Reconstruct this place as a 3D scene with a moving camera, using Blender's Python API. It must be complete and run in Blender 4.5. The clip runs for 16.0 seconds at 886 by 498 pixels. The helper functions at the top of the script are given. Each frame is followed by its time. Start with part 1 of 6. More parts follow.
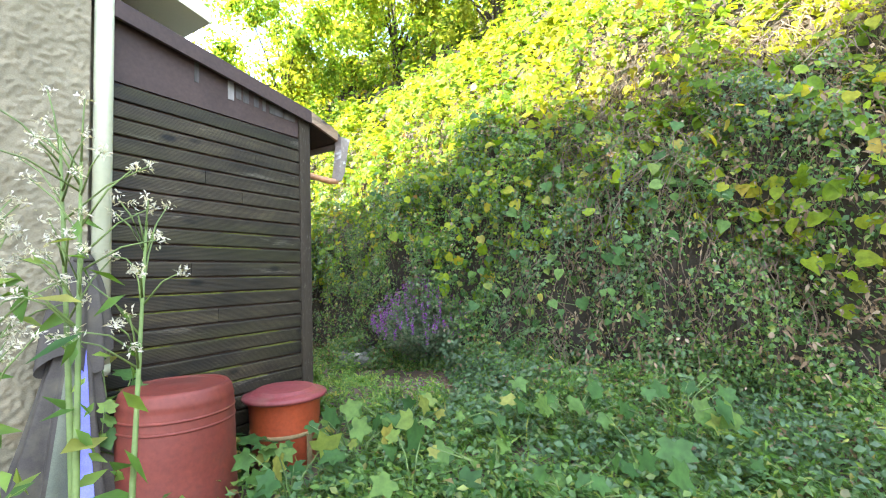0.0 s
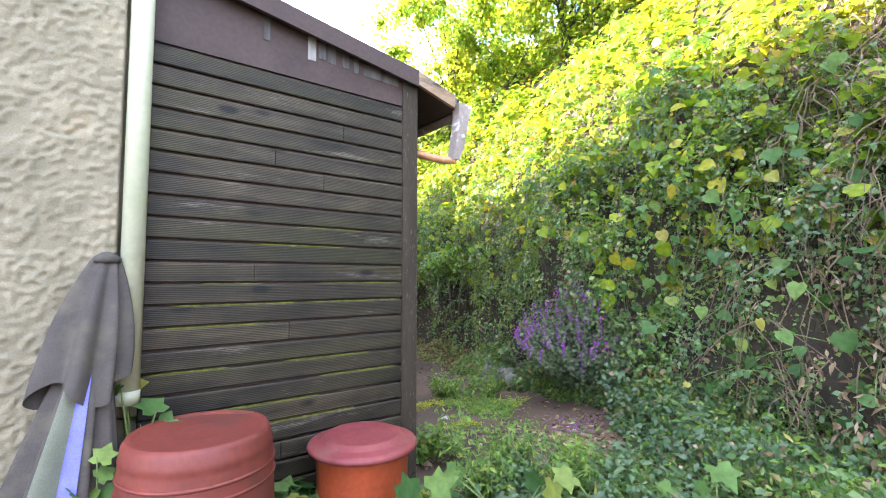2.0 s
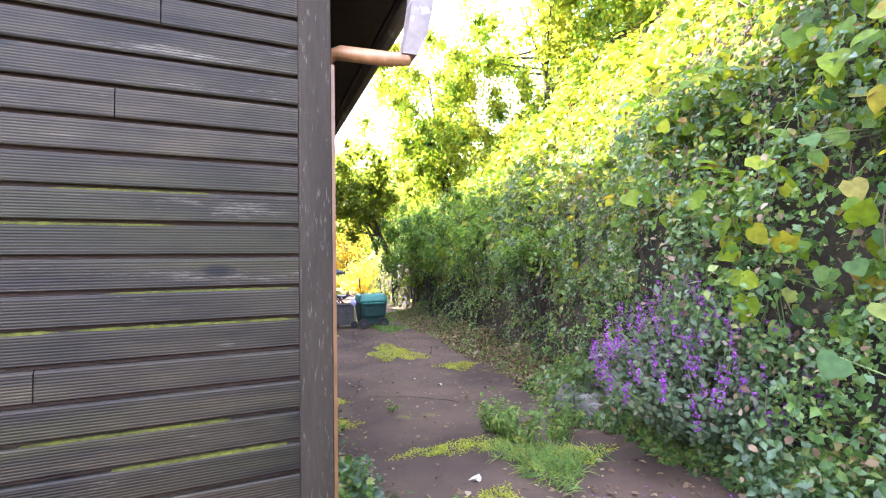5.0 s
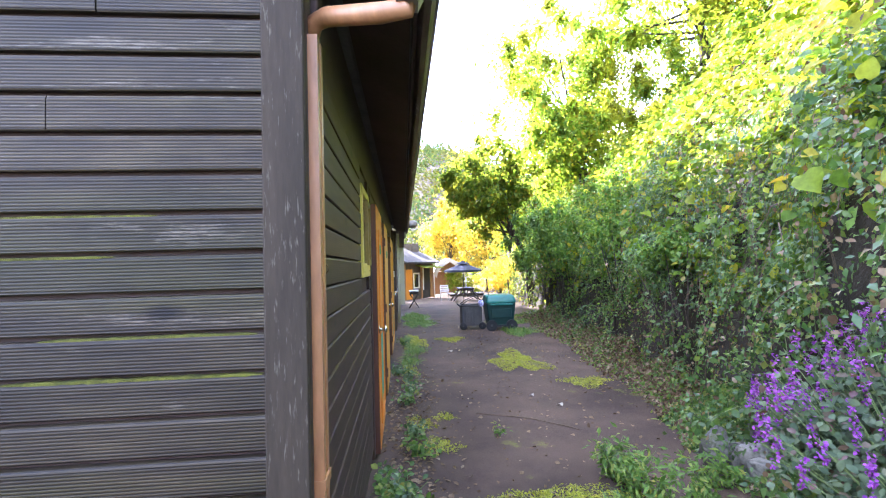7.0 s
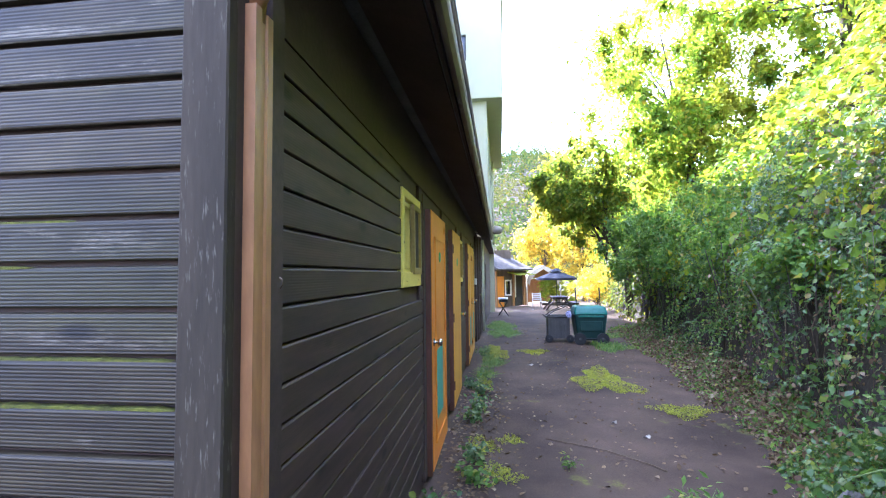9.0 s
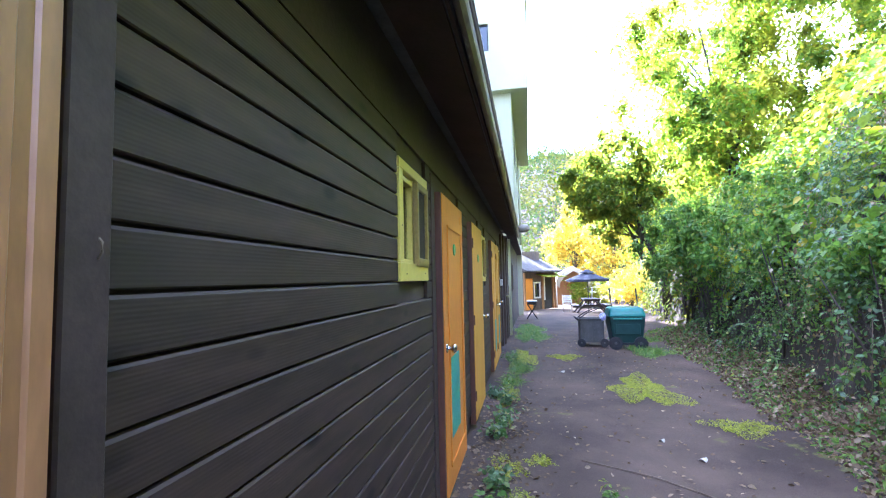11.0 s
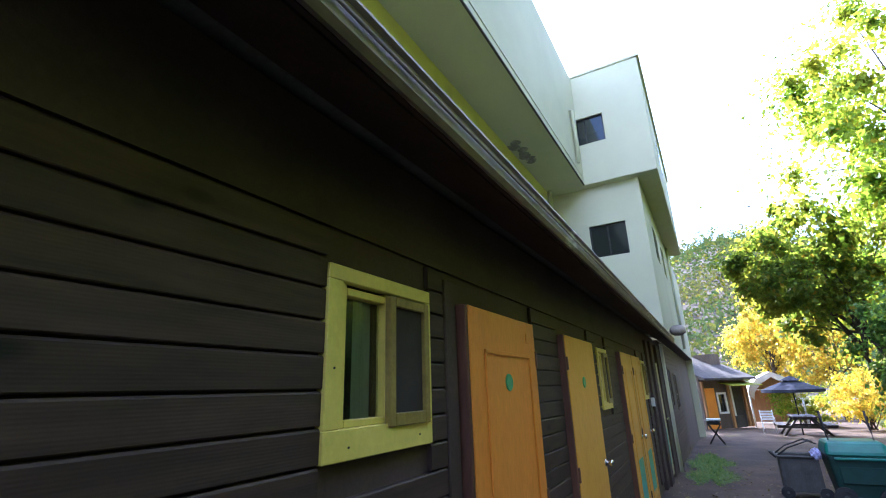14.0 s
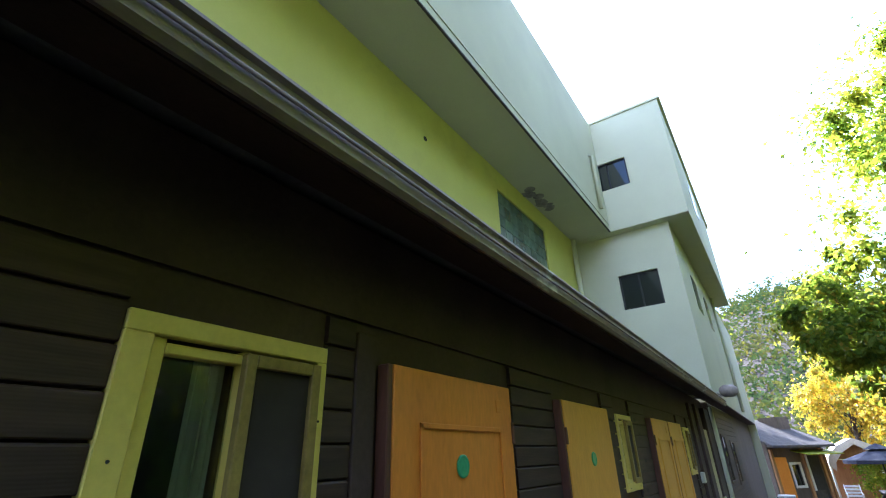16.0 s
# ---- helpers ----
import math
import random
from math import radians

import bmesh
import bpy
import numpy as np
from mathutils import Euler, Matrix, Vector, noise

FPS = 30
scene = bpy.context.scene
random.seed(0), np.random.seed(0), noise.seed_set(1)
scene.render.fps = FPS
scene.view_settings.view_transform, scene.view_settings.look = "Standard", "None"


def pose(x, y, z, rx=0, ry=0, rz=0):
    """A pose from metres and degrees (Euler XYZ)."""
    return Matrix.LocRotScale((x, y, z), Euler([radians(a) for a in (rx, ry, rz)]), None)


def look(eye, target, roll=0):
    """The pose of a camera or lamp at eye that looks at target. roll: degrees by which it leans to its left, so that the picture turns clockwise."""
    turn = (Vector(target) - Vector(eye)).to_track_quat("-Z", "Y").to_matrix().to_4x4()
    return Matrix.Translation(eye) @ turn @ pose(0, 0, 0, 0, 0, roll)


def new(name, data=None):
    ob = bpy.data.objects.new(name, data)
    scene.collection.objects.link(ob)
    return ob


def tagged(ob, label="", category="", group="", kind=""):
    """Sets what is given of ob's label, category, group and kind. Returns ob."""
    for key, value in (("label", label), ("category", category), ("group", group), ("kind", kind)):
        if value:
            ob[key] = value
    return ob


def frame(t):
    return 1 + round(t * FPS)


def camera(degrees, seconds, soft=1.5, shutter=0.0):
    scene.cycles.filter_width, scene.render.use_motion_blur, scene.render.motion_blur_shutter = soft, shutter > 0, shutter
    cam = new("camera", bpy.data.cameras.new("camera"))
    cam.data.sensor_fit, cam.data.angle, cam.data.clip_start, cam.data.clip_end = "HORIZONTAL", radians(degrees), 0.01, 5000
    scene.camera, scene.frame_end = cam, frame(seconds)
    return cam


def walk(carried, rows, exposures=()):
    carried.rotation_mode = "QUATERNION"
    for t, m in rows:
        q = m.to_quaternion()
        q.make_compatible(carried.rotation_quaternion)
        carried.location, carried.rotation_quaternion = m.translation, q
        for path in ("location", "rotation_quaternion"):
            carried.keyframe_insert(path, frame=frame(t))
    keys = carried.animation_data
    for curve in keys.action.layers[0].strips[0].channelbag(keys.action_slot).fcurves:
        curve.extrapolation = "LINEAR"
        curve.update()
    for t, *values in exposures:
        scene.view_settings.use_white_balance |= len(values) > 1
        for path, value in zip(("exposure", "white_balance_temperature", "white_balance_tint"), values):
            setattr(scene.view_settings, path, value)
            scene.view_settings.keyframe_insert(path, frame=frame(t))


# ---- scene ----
cam = camera(88.6, 16.0, soft=1.15)
PATH = [
    (0, (-2.531, -2.771, 1.339), (-0.821, -1.743, 1.466), -1.9),
    (0.5, (-2.275, -2.722, 1.346), (-0.718, -1.478, 1.514), -1.3),
    (1, (-2.056, -2.687, 1.394), (-0.619, -1.309, 1.583), -1.1),
    (1.5, (-1.778, -2.508, 1.369), (-0.431, -1.041, 1.547), -0.5),
    (2, (-1.562, -2.35, 1.419), (-0.352, -0.763, 1.544), 0.0),
    (2.5, (-1.316, -2.255, 1.418), (-0.269, -0.554, 1.517), -0.1),
    (3, (-1.084, -2.225, 1.464), (-0.098, -0.488, 1.57), -0.9),
    (3.5, (-0.854, -2.062, 1.411), (0.103, -0.309, 1.518), -1.3),
    (3.7, (-0.756, -1.959, 1.424), (0.181, -0.195, 1.531), -1.5),
    (5.8, (-0.09, -1.418, 1.461), (0.54, 0.479, 1.516), -0.8),
    (6, (-0.074, -1.383, 1.48), (0.502, 0.532, 1.528), -0.9),
    (6.5, (0.01, -1.304, 1.493), (0.347, 0.666, 1.556), -1.3),
    (7, (0.237, -1.166, 1.539), (0.414, 0.824, 1.616), -1.6),
    (7.5, (0.364, -1.087, 1.533), (0.43, 0.91, 1.614), -1.9),
    (8, (0.466, -0.938, 1.55), (0.42, 1.058, 1.659), -1.3),
    (8.5, (0.52, -0.901, 1.561), (0.343, 1.087, 1.69), -0.8),
    (8.7, (0.542, -0.897, 1.562), (0.326, 1.087, 1.686), -0.6),
    (10.8, (0.548, -0.42, 1.49), (0.232, 1.553, 1.557), -1.3),
    (11, (0.574, -0.336, 1.492), (0.21, 1.626, 1.623), -1.2),
    (11.5, (0.683, -0.143, 1.631), (0.154, 1.748, 2.012), -0.3),
    (12, (0.75, 0.049, 1.64), (0.079, 1.871, 2.119), -1.2),
    (12.5, (0.817, 0.294, 1.648), (0.067, 2.074, 2.168), -1.3),
    (13, (0.883, 0.451, 1.654), (0.077, 2.202, 2.189), -1.6),
    (13.5, (0.959, 0.577, 1.667), (0.064, 2.275, 2.228), -1.6),
    (14, (0.989, 0.679, 1.674), (0.053, 2.342, 2.273), -1.9),
    (14.5, (0.967, 0.888, 1.681), (0.028, 2.527, 2.339), -1.7),
    (15, (0.965, 1.042, 1.702), (0.017, 2.654, 2.413), -1.9),
    (15.5, (1.061, 1.197, 1.7), (0.065, 2.755, 2.463), -1.7),
    (16, (1.165, 1.3, 1.744), (0.137, 2.799, 2.58), -1.5),
]
walk(cam, [(t, look(eye, target, roll)) for t, eye, target, roll in PATH],
     exposures=[(0, 3.15, 6250, 8), (1.5, 3.25, 6200, 14), (3.5, 3.5, 6050, 25), (6, 3.78, 5850, 28), (6.8, 3.65, 5650, 26), (7.5, 3.36, 5450, 25), (8.7, 3.36, 5250, 25), (10.8, 3.75, 5000, 25), (11.5, 3.32, 5000, 24), (13, 2.85, 5150, 25), (16, 2.45, 5200, 20)])
TAU = 2 * math.pi

# ---- light ----
SUN_AZ, SUN_EL = radians(-40), radians(40.5)      # azimuth from +y towards +x
world = bpy.data.worlds.new("sky")
scene.world = world
world.use_nodes = True
wn = world.node_tree.nodes
wl = world.node_tree.links
sky = wn.new("ShaderNodeTexSky")
sky.sky_type = 'NISHITA'
sky.sun_disc = False
sky.sun_elevation, sky.sun_rotation = SUN_EL, SUN_AZ
sky.air_density, sky.dust_density, sky.ozone_density = 1.0, 1.2, 1.2
wn["Background"].inputs["Strength"].default_value = 0.15
# thin white cloud over the blue
tc = wn.new("ShaderNodeTexCoord")
cn = wn.new("ShaderNodeTexNoise")
cn.inputs["Scale"].default_value, cn.inputs["Detail"].default_value = 2.2, 6.0
cr = wn.new("ShaderNodeValToRGB")
cr.color_ramp.elements[0].position, cr.color_ramp.elements[1].position = 0.46, 0.74
cm = wn.new("ShaderNodeMixRGB")
cm.inputs[2].default_value = (10.0, 10.1, 10.4, 1)
wl.new(tc.outputs["Generated"], cn.inputs["Vector"])
wl.new(cn.outputs["Fac"], cr.inputs["Fac"])
wl.new(cr.outputs["Color"], cm.inputs[0])
wl.new(sky.outputs["Color"], cm.inputs[1])
wl.new(cm.outputs["Color"], wn["Background"].inputs["Color"])

sun = new("sun", bpy.data.lights.new("sun", "SUN"))
sun.data.energy, sun.data.angle, sun.data.color = 5.0, radians(0.6), (1.0, 0.93, 0.80)
sun_from = Vector((math.sin(SUN_AZ) * math.cos(SUN_EL), math.cos(SUN_AZ) * math.cos(SUN_EL), math.sin(SUN_EL)))
sun.matrix_world = look(sun_from * 60, (0, 0, 0))


# ---- materials ----
def nodes_of(name):
    m = bpy.data.materials.new(name)
    m.use_nodes = True
    nt = m.node_tree
    return m, nt, nt.nodes["Principled BSDF"], nt.nodes["Material Output"]


def ramp(nt, fac, stops):
    r = nt.nodes.new("ShaderNodeValToRGB")
    el = r.color_ramp.elements
    while len(el) < len(stops):
        el.new(0.5)
    for e, (p, c) in zip(el, stops):
        e.position, e.color = p, (*c, 1)
    nt.links.new(fac, r.inputs["Fac"])
    return r.outputs["Color"]


def noise_at(nt, scale, detail=5.0, stretch=(1, 1, 1), rough=0.6):
    g = nt.nodes.new("ShaderNodeNewGeometry")
    mp = nt.nodes.new("ShaderNodeMapping")
    mp.inputs["Scale"].default_value = stretch
    n = nt.nodes.new("ShaderNodeTexNoise")
    n.inputs["Scale"].default_value, n.inputs["Detail"].default_value = scale, detail
    n.inputs["Roughness"].default_value = rough
    nt.links.new(g.outputs["Position"], mp.inputs["Vector"])
    nt.links.new(mp.outputs["Vector"], n.inputs["Vector"])
    return n.outputs["Fac"]


def mixc(nt, fac, a, b, mode='MIX'):
    m = nt.nodes.new("ShaderNodeMixRGB")
    m.blend_type = mode
    for i, v in enumerate((fac, a, b)):
        if isinstance(v, (int, float)):
            m.inputs[i].default_value = v if i == 0 else (v, v, v, 1)
        elif isinstance(v, tuple):
            m.inputs[i].default_value = (*v, 1)
        else:
            nt.links.new(v, m.inputs[i])
    return m.outputs["Color"]


def bumped(nt, bsdf, height, strength, dist):
    b = nt.nodes.new("ShaderNodeBump")
    b.inputs["Strength"].default_value, b.inputs["Distance"].default_value = strength, dist
    nt.links.new(height, b.inputs["Height"])
    nt.links.new(b.outputs["Normal"], bsdf.inputs["Normal"])


def surf(name, c1, c2, scale=6.0, rough=0.7, metal=0.0, stretch=(1, 1, 1), fine=60.0, bump=0.3, dist=0.004,
         stain=None, stain_scale=1.5, stain_at=(0.52, 0.68), vary=0.0, spec=0.4, grainy=0.6):
    """Two colours by a broad noise, a fine grain in colour and relief, and stains of a third colour."""
    m, nt, p, out = nodes_of(name)
    broad = noise_at(nt, scale, 4.0, stretch)
    grain = noise_at(nt, fine, 4.0, stretch)
    col = ramp(nt, broad, [(0.3, c1), (0.7, c2)])
    g = ramp(nt, grain, [(0.25, (0.62, 0.62, 0.62)), (0.75, (1.25, 1.25, 1.25))])
    col = mixc(nt, grainy, col, g, 'MULTIPLY')
    if stain:
        f = ramp(nt, noise_at(nt, stain_scale, 6.0, stretch), [(stain_at[0], (0, 0, 0)), (stain_at[1], (1, 1, 1))])
        col = mixc(nt, f, col, stain)
    if vary:
        oi = nt.nodes.new("ShaderNodeObjectInfo")
        v = ramp(nt, oi.outputs["Random"], [(0, (1 - vary,) * 3), (1, (1 + vary,) * 3)])
        col = mixc(nt, 1.0, col, v, 'MULTIPLY')
    nt.links.new(col, p.inputs["Base Color"])
    p.inputs["Roughness"].default_value, p.inputs["Metallic"].default_value = rough, metal
    p.inputs["Specular IOR Level"].default_value = spec
    bumped(nt, p, grain, bump, dist)
    return m


def mapped(nt, v):
    m_ = nt.nodes.new("ShaderNodeMath")
    m_.operation = 'MULTIPLY_ADD'
    m_.inputs[1].default_value, m_.inputs[2].default_value = 0.5, 0.5
    nt.links.new(v, m_.inputs[0])
    return m_.outputs[0]


def reeded(name, stretch, low, high, moss, pale, worn, relief=0.45):
    """Stained siding board: knots, grain along the board, fine reeding across it, wear and some moss."""
    m, nt, p, out = nodes_of(name)
    grain = noise_at(nt, 30.0, 5.0, stretch)
    broad = noise_at(nt, 1.7, 5.0)
    col = ramp(nt, grain, [(0.25, low), (0.8, high)])
    oi = nt.nodes.new("ShaderNodeObjectInfo")
    col = mixc(nt, 1.0, col, ramp(nt, oi.outputs["Random"], [(0, (0.62 if relief > .4 else .86,) * 3), (1, (1.35 if relief > .4 else 1.14,) * 3)]), 'MULTIPLY')
    if relief > 0.4:      # damp dark stretches
        col = mixc(nt, 1.0, col, ramp(nt, broad, [(0.36, (0.55,) * 3), (0.58, (1.2,) * 3)]), 'MULTIPLY')
    wear = ramp(nt, noise_at(nt, 11.0, 9.0, stretch, 0.8), [(worn, (0, 0, 0)), (worn + 0.10, (0.9,) * 3)])
    col = mixc(nt, wear, col, pale)
    green = ramp(nt, noise_at(nt, 2.3, 6.0, stretch), [(0.52, (0, 0, 0)), (0.72, (0.6,) * 3)])
    col = mixc(nt, green, col, moss)
    g = nt.nodes.new("ShaderNodeNewGeometry")
    vo = nt.nodes.new("ShaderNodeTexVoronoi")
    mp = nt.nodes.new("ShaderNodeMapping")
    mp.inputs["Scale"].default_value = tuple(3.2 if s < 0.5 else 7.5 for s in stretch)
    nt.links.new(g.outputs["Position"], mp.inputs["Vector"])
    nt.links.new(mp.outputs["Vector"], vo.inputs["Vector"])
    vo.inputs["Scale"].default_value = 1.0
    knot = ramp(nt, vo.outputs["Distance"], [(0.09, (1, 1, 1)), (0.20, (0, 0, 0))])
    col = mixc(nt, knot, col, tuple(c * 0.25 for c in low))
    nt.links.new(col, p.inputs["Base Color"])
    p.inputs["Roughness"].default_value = 0.62
    p.inputs["Specular IOR Level"].default_value = 0.35
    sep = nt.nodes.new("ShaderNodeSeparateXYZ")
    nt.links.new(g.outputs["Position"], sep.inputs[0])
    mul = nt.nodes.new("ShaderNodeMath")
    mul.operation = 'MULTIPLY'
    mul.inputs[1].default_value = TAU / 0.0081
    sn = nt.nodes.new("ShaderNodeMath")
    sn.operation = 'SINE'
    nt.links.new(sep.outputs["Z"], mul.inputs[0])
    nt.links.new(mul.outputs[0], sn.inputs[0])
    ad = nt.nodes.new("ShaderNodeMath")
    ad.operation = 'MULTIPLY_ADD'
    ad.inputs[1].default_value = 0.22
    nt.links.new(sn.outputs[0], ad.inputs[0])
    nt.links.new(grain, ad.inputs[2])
    if relief > 0.4:      # relief shade painted in: reeding hollows darkened, ribs lightened
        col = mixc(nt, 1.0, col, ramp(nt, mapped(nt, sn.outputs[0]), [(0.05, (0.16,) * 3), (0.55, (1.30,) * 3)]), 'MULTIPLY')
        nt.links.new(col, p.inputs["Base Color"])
    bumped(nt, p, ad.outputs[0], relief, 0.004)
    return m


def leafy(name, stops, glow=0.45, rough=0.45, patch=None, patch_scale=0.8, patch_at=(0.5, 0.62), gloss=0.35, whole=False):
    """Leaves: a colour for each leaf, broad patches of another colour, and light that comes through."""
    m, nt, p, out = nodes_of(name)
    g = nt.nodes.new("ShaderNodeNewGeometry")
    pick = g.outputs["Random Per Island"]
    if whole:      # leaves that are objects of their own
        pick = nt.nodes.new("ShaderNodeObjectInfo").outputs["Random"]
    col = ramp(nt, pick, stops)
    if patch:
        f = ramp(nt, noise_at(nt, patch_scale, 3.0), [(patch_at[0], (0, 0, 0)), (patch_at[1], (1, 1, 1))])
        col = mixc(nt, f, col, patch)
    v = ramp(nt, noise_at(nt, 25.0, 2.0), [(0.3, (0.75,) * 3), (0.7, (1.2,) * 3)])
    col = mixc(nt, 1.0, col, v, 'MULTIPLY')
    nt.links.new(col, p.inputs["Base Color"])
    p.inputs["Roughness"].default_value = rough
    p.inputs["Specular IOR Level"].default_value = gloss
    tr = nt.nodes.new("ShaderNodeBsdfTranslucent")
    nt.links.new(mixc(nt, 1.0, col, (1.5, 1.35, 0.5), 'MULTIPLY'), tr.inputs["Color"])
    ms = nt.nodes.new("ShaderNodeMixShader")
    ms.inputs["Fac"].default_value = glow
    nt.links.new(p.outputs[0], ms.inputs[1])
    nt.links.new(tr.outputs[0], ms.inputs[2])
    nt.links.new(ms.outputs[0], out.inputs["Surface"])
    return m


M = {}
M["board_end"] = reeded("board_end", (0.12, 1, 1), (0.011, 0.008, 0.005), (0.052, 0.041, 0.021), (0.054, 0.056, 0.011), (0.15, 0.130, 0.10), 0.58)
M["board_long"] = reeded("board_long", (1, 0.12, 1), (0.023, 0.0135, 0.011), (0.068, 0.040, 0.032), (0.035, 0.028, 0.022), (0.10, 0.09, 0.08), 0.72, 0.10)
M["dark_panel"] = surf("dark_panel", (0.036, 0.022, 0.019), (0.070, 0.044, 0.038), 2.0, 0.7, stretch=(1, 1, 1), fine=45)
M["post"] = surf("post", (0.020, 0.016, 0.011), (0.060, 0.046, 0.031), 3.0, 0.8, stretch=(1, 1, 0.14), fine=90, stain=(0.105, 0.092, 0.070), stain_scale=150.0, stain_at=(0.60, 0.70), spec=0.25)
M["worn_wood"] = surf("worn_wood", (0.16, 0.09, 0.05), (0.40, 0.30, 0.20), 6.0, 0.85, stretch=(0.3, 0.3, 1), fine=70, stain=(0.05, 0.04, 0.035), stain_scale=9.0)
M["pale_wear"] = surf("pale_wear", (0.16, 0.15, 0.15), (0.34, 0.32, 0.30), 9.0, 0.85, stretch=(1, 1, 0.3), fine=60)
M["stucco"] = surf("stucco", (0.20, 0.178, 0.122), (0.30, 0.265, 0.185), 2.2, 0.92, stretch=(1, 1, 1.35), fine=150, bump=0.5, dist=0.006, stain=(0.30, 0.19, 0.085), stain_scale=2.2, stain_at=(0.60, 0.85), spec=0.2)
M["cream_pipe"] = surf("cream_pipe", (0.40, 0.41, 0.28), (0.48, 0.49, 0.36), 3.0, 0.4, fine=30, bump=0.05, stain=(0.36, 0.37, 0.22), stain_scale=4.0, stain_at=(0.62, 0.9), grainy=0.25)
M["copper"] = surf("copper", (0.33, 0.155, 0.065), (0.43, 0.215, 0.095), 5.0, 0.42, metal=0.0, stretch=(1, 1, 0.25), fine=40, bump=0.06, stain=(0.18, 0.09, 0.06), stain_scale=6.0, stain_at=(0.62, 0.8), spec=0.6)
M["gutter"] = surf("gutter", (0.17, 0.14, 0.125), (0.32, 0.27, 0.24), 4.0, 0.5, stretch=(1, 0.35, 1), fine=30, bump=0.15, stain=(0.62, 0.60, 0.57), stain_scale=9.0, stain_at=(0.60, 0.68))
M["roof"] = surf("roof", (0.10, 0.10, 0.11), (0.17, 0.16, 0.16), 3.0, 0.8, fine=50)
M["yellow_wall"] = surf("yellow_wall", (0.50, 0.49, 0.13), (0.58, 0.57, 0.17), 0.7, 0.9, fine=90, bump=0.12, stain=(0.40, 0.39, 0.13), stain_scale=1.3, stain_at=(0.55, 0.85), spec=0.2, grainy=0.12)
M["pale_wall"] = surf("pale_wall", (0.47, 0.47, 0.33), (0.54, 0.54, 0.385), 0.6, 0.9, fine=90, bump=0.1, stain=(0.54, 0.54, 0.38), stain_scale=1.1, stain_at=(0.55, 0.85), spec=0.2, grainy=0.12)
M["lime_paint"] = surf("lime_paint", (0.64, 0.52, 0.10), (0.70, 0.58, 0.13), 5.0, 0.45, fine=40, bump=0.08, stain=(0.46, 0.45, 0.15), stain_scale=9.0, stain_at=(0.70, 0.90), spec=0.5, grainy=0.22)
M["olive_sash"] = surf("olive_sash", (0.20, 0.145, 0.035), (0.29, 0.215, 0.055), 6.0, 0.45, fine=50, bump=0.08, stain=(0.10, 0.085, 0.05), stain_scale=8.0, stain_at=(0.55, 0.75))
M["screen"] = surf("screen", (0.026, 0.020, 0.017), (0.042, 0.033, 0.028), 8.0, 0.85, fine=400, bump=0.4, dist=0.001)
M["orange_door"] = surf("orange_door", (0.62, 0.205, 0.018), (0.72, 0.265, 0.030), 3.0, 0.5, stretch=(1, 1, 0.3), fine=50, bump=0.08, stain=(0.48, 0.15, 0.015), stain_scale=3.0, stain_at=(0.60, 0.85), grainy=0.35)
M["tan_door"] = surf("tan_door", (0.60, 0.29, 0.030), (0.70, 0.36, 0.050), 3.0, 0.5, stretch=(1, 1, 0.3), fine=50, bump=0.08, stain=(0.44, 0.23, 0.05), stain_scale=3.0, stain_at=(0.60, 0.85), grainy=0.3)
M["pale_door"] = surf("pale_door", (0.42, 0.38, 0.20), (0.50, 0.45, 0.25), 3.0, 0.55, stretch=(1, 1, 0.3), fine=50, bump=0.08)
M["red_jamb"] = surf("red_jamb", (0.085, 0.034, 0.022), (0.14, 0.055, 0.032), 4.0, 0.55, stretch=(1, 1, 0.2), fine=50, bump=0.1)
M["teal"] = surf("teal", (0.06, 0.30, 0.24), (0.10, 0.38, 0.30), 6.0, 0.5, fine=40, bump=0.05, stain=(0.22, 0.42, 0.34), stain_scale=9.0, stain_at=(0.62, 0.75))
M["sign_green"] = surf("sign_green", (0.05, 0.30, 0.14), (0.07, 0.38, 0.18), 20.0, 0.35, fine=50, bump=0.02)
M["chrome"] = surf("chrome", (0.55, 0.53, 0.50), (0.70, 0.68, 0.64), 20.0, 0.22, metal=1.0, fine=60, bump=0.03)
M["tub_red"] = surf("tub_red", (0.125, 0.024, 0.017), (0.18, 0.038, 0.026), 3.0, 0.55, fine=40, bump=0.12, stain=(0.085, 0.030, 0.022), stain_scale=4.0, stain_at=(0.52, 0.75))
M["tub_lid"] = surf("tub_lid", (0.15, 0.026, 0.030), (0.21, 0.045, 0.045), 5.0, 0.55, fine=40, bump=0.12, stain=(0.18, 0.07, 0.06), stain_scale=7.0, stain_at=(0.55, 0.75))
M["tub_orange"] = surf("tub_orange", (0.26, 0.045, 0.016), (0.34, 0.065, 0.024), 3.0, 0.5, fine=40, bump=0.1, stain=(0.24, 0.07, 0.04), stain_scale=5.0, stain_at=(0.56, 0.78))
M["band"] = surf("band", (0.16, 0.11, 0.05), (0.28, 0.20, 0.10), 10.0, 0.8, fine=80)
M["canvas_grey"] = surf("canvas_grey", (0.034, 0.029, 0.026), (0.074, 0.064, 0.056), 3.0, 0.9, fine=200, bump=0.25, dist=0.002, stain=(0.095, 0.085, 0.062), stain_scale=7.0, stain_at=(0.50, 0.72))
M["canvas_green"] = surf("canvas_green", (0.09, 0.10, 0.075), (0.16, 0.17, 0.125), 3.0, 0.9, fine=200, bump=0.25, dist=0.002)
M["canvas_blue"] = surf("canvas_blue", (0.10, 0.10, 0.45), (0.18, 0.19, 0.60), 6.0, 0.8, fine=200, bump=0.2, dist=0.002)
M["soil"] = surf("soil", (0.025, 0.020, 0.014), (0.055, 0.042, 0.028), 3.0, 0.95, fine=30, bump=0.6, dist=0.02)
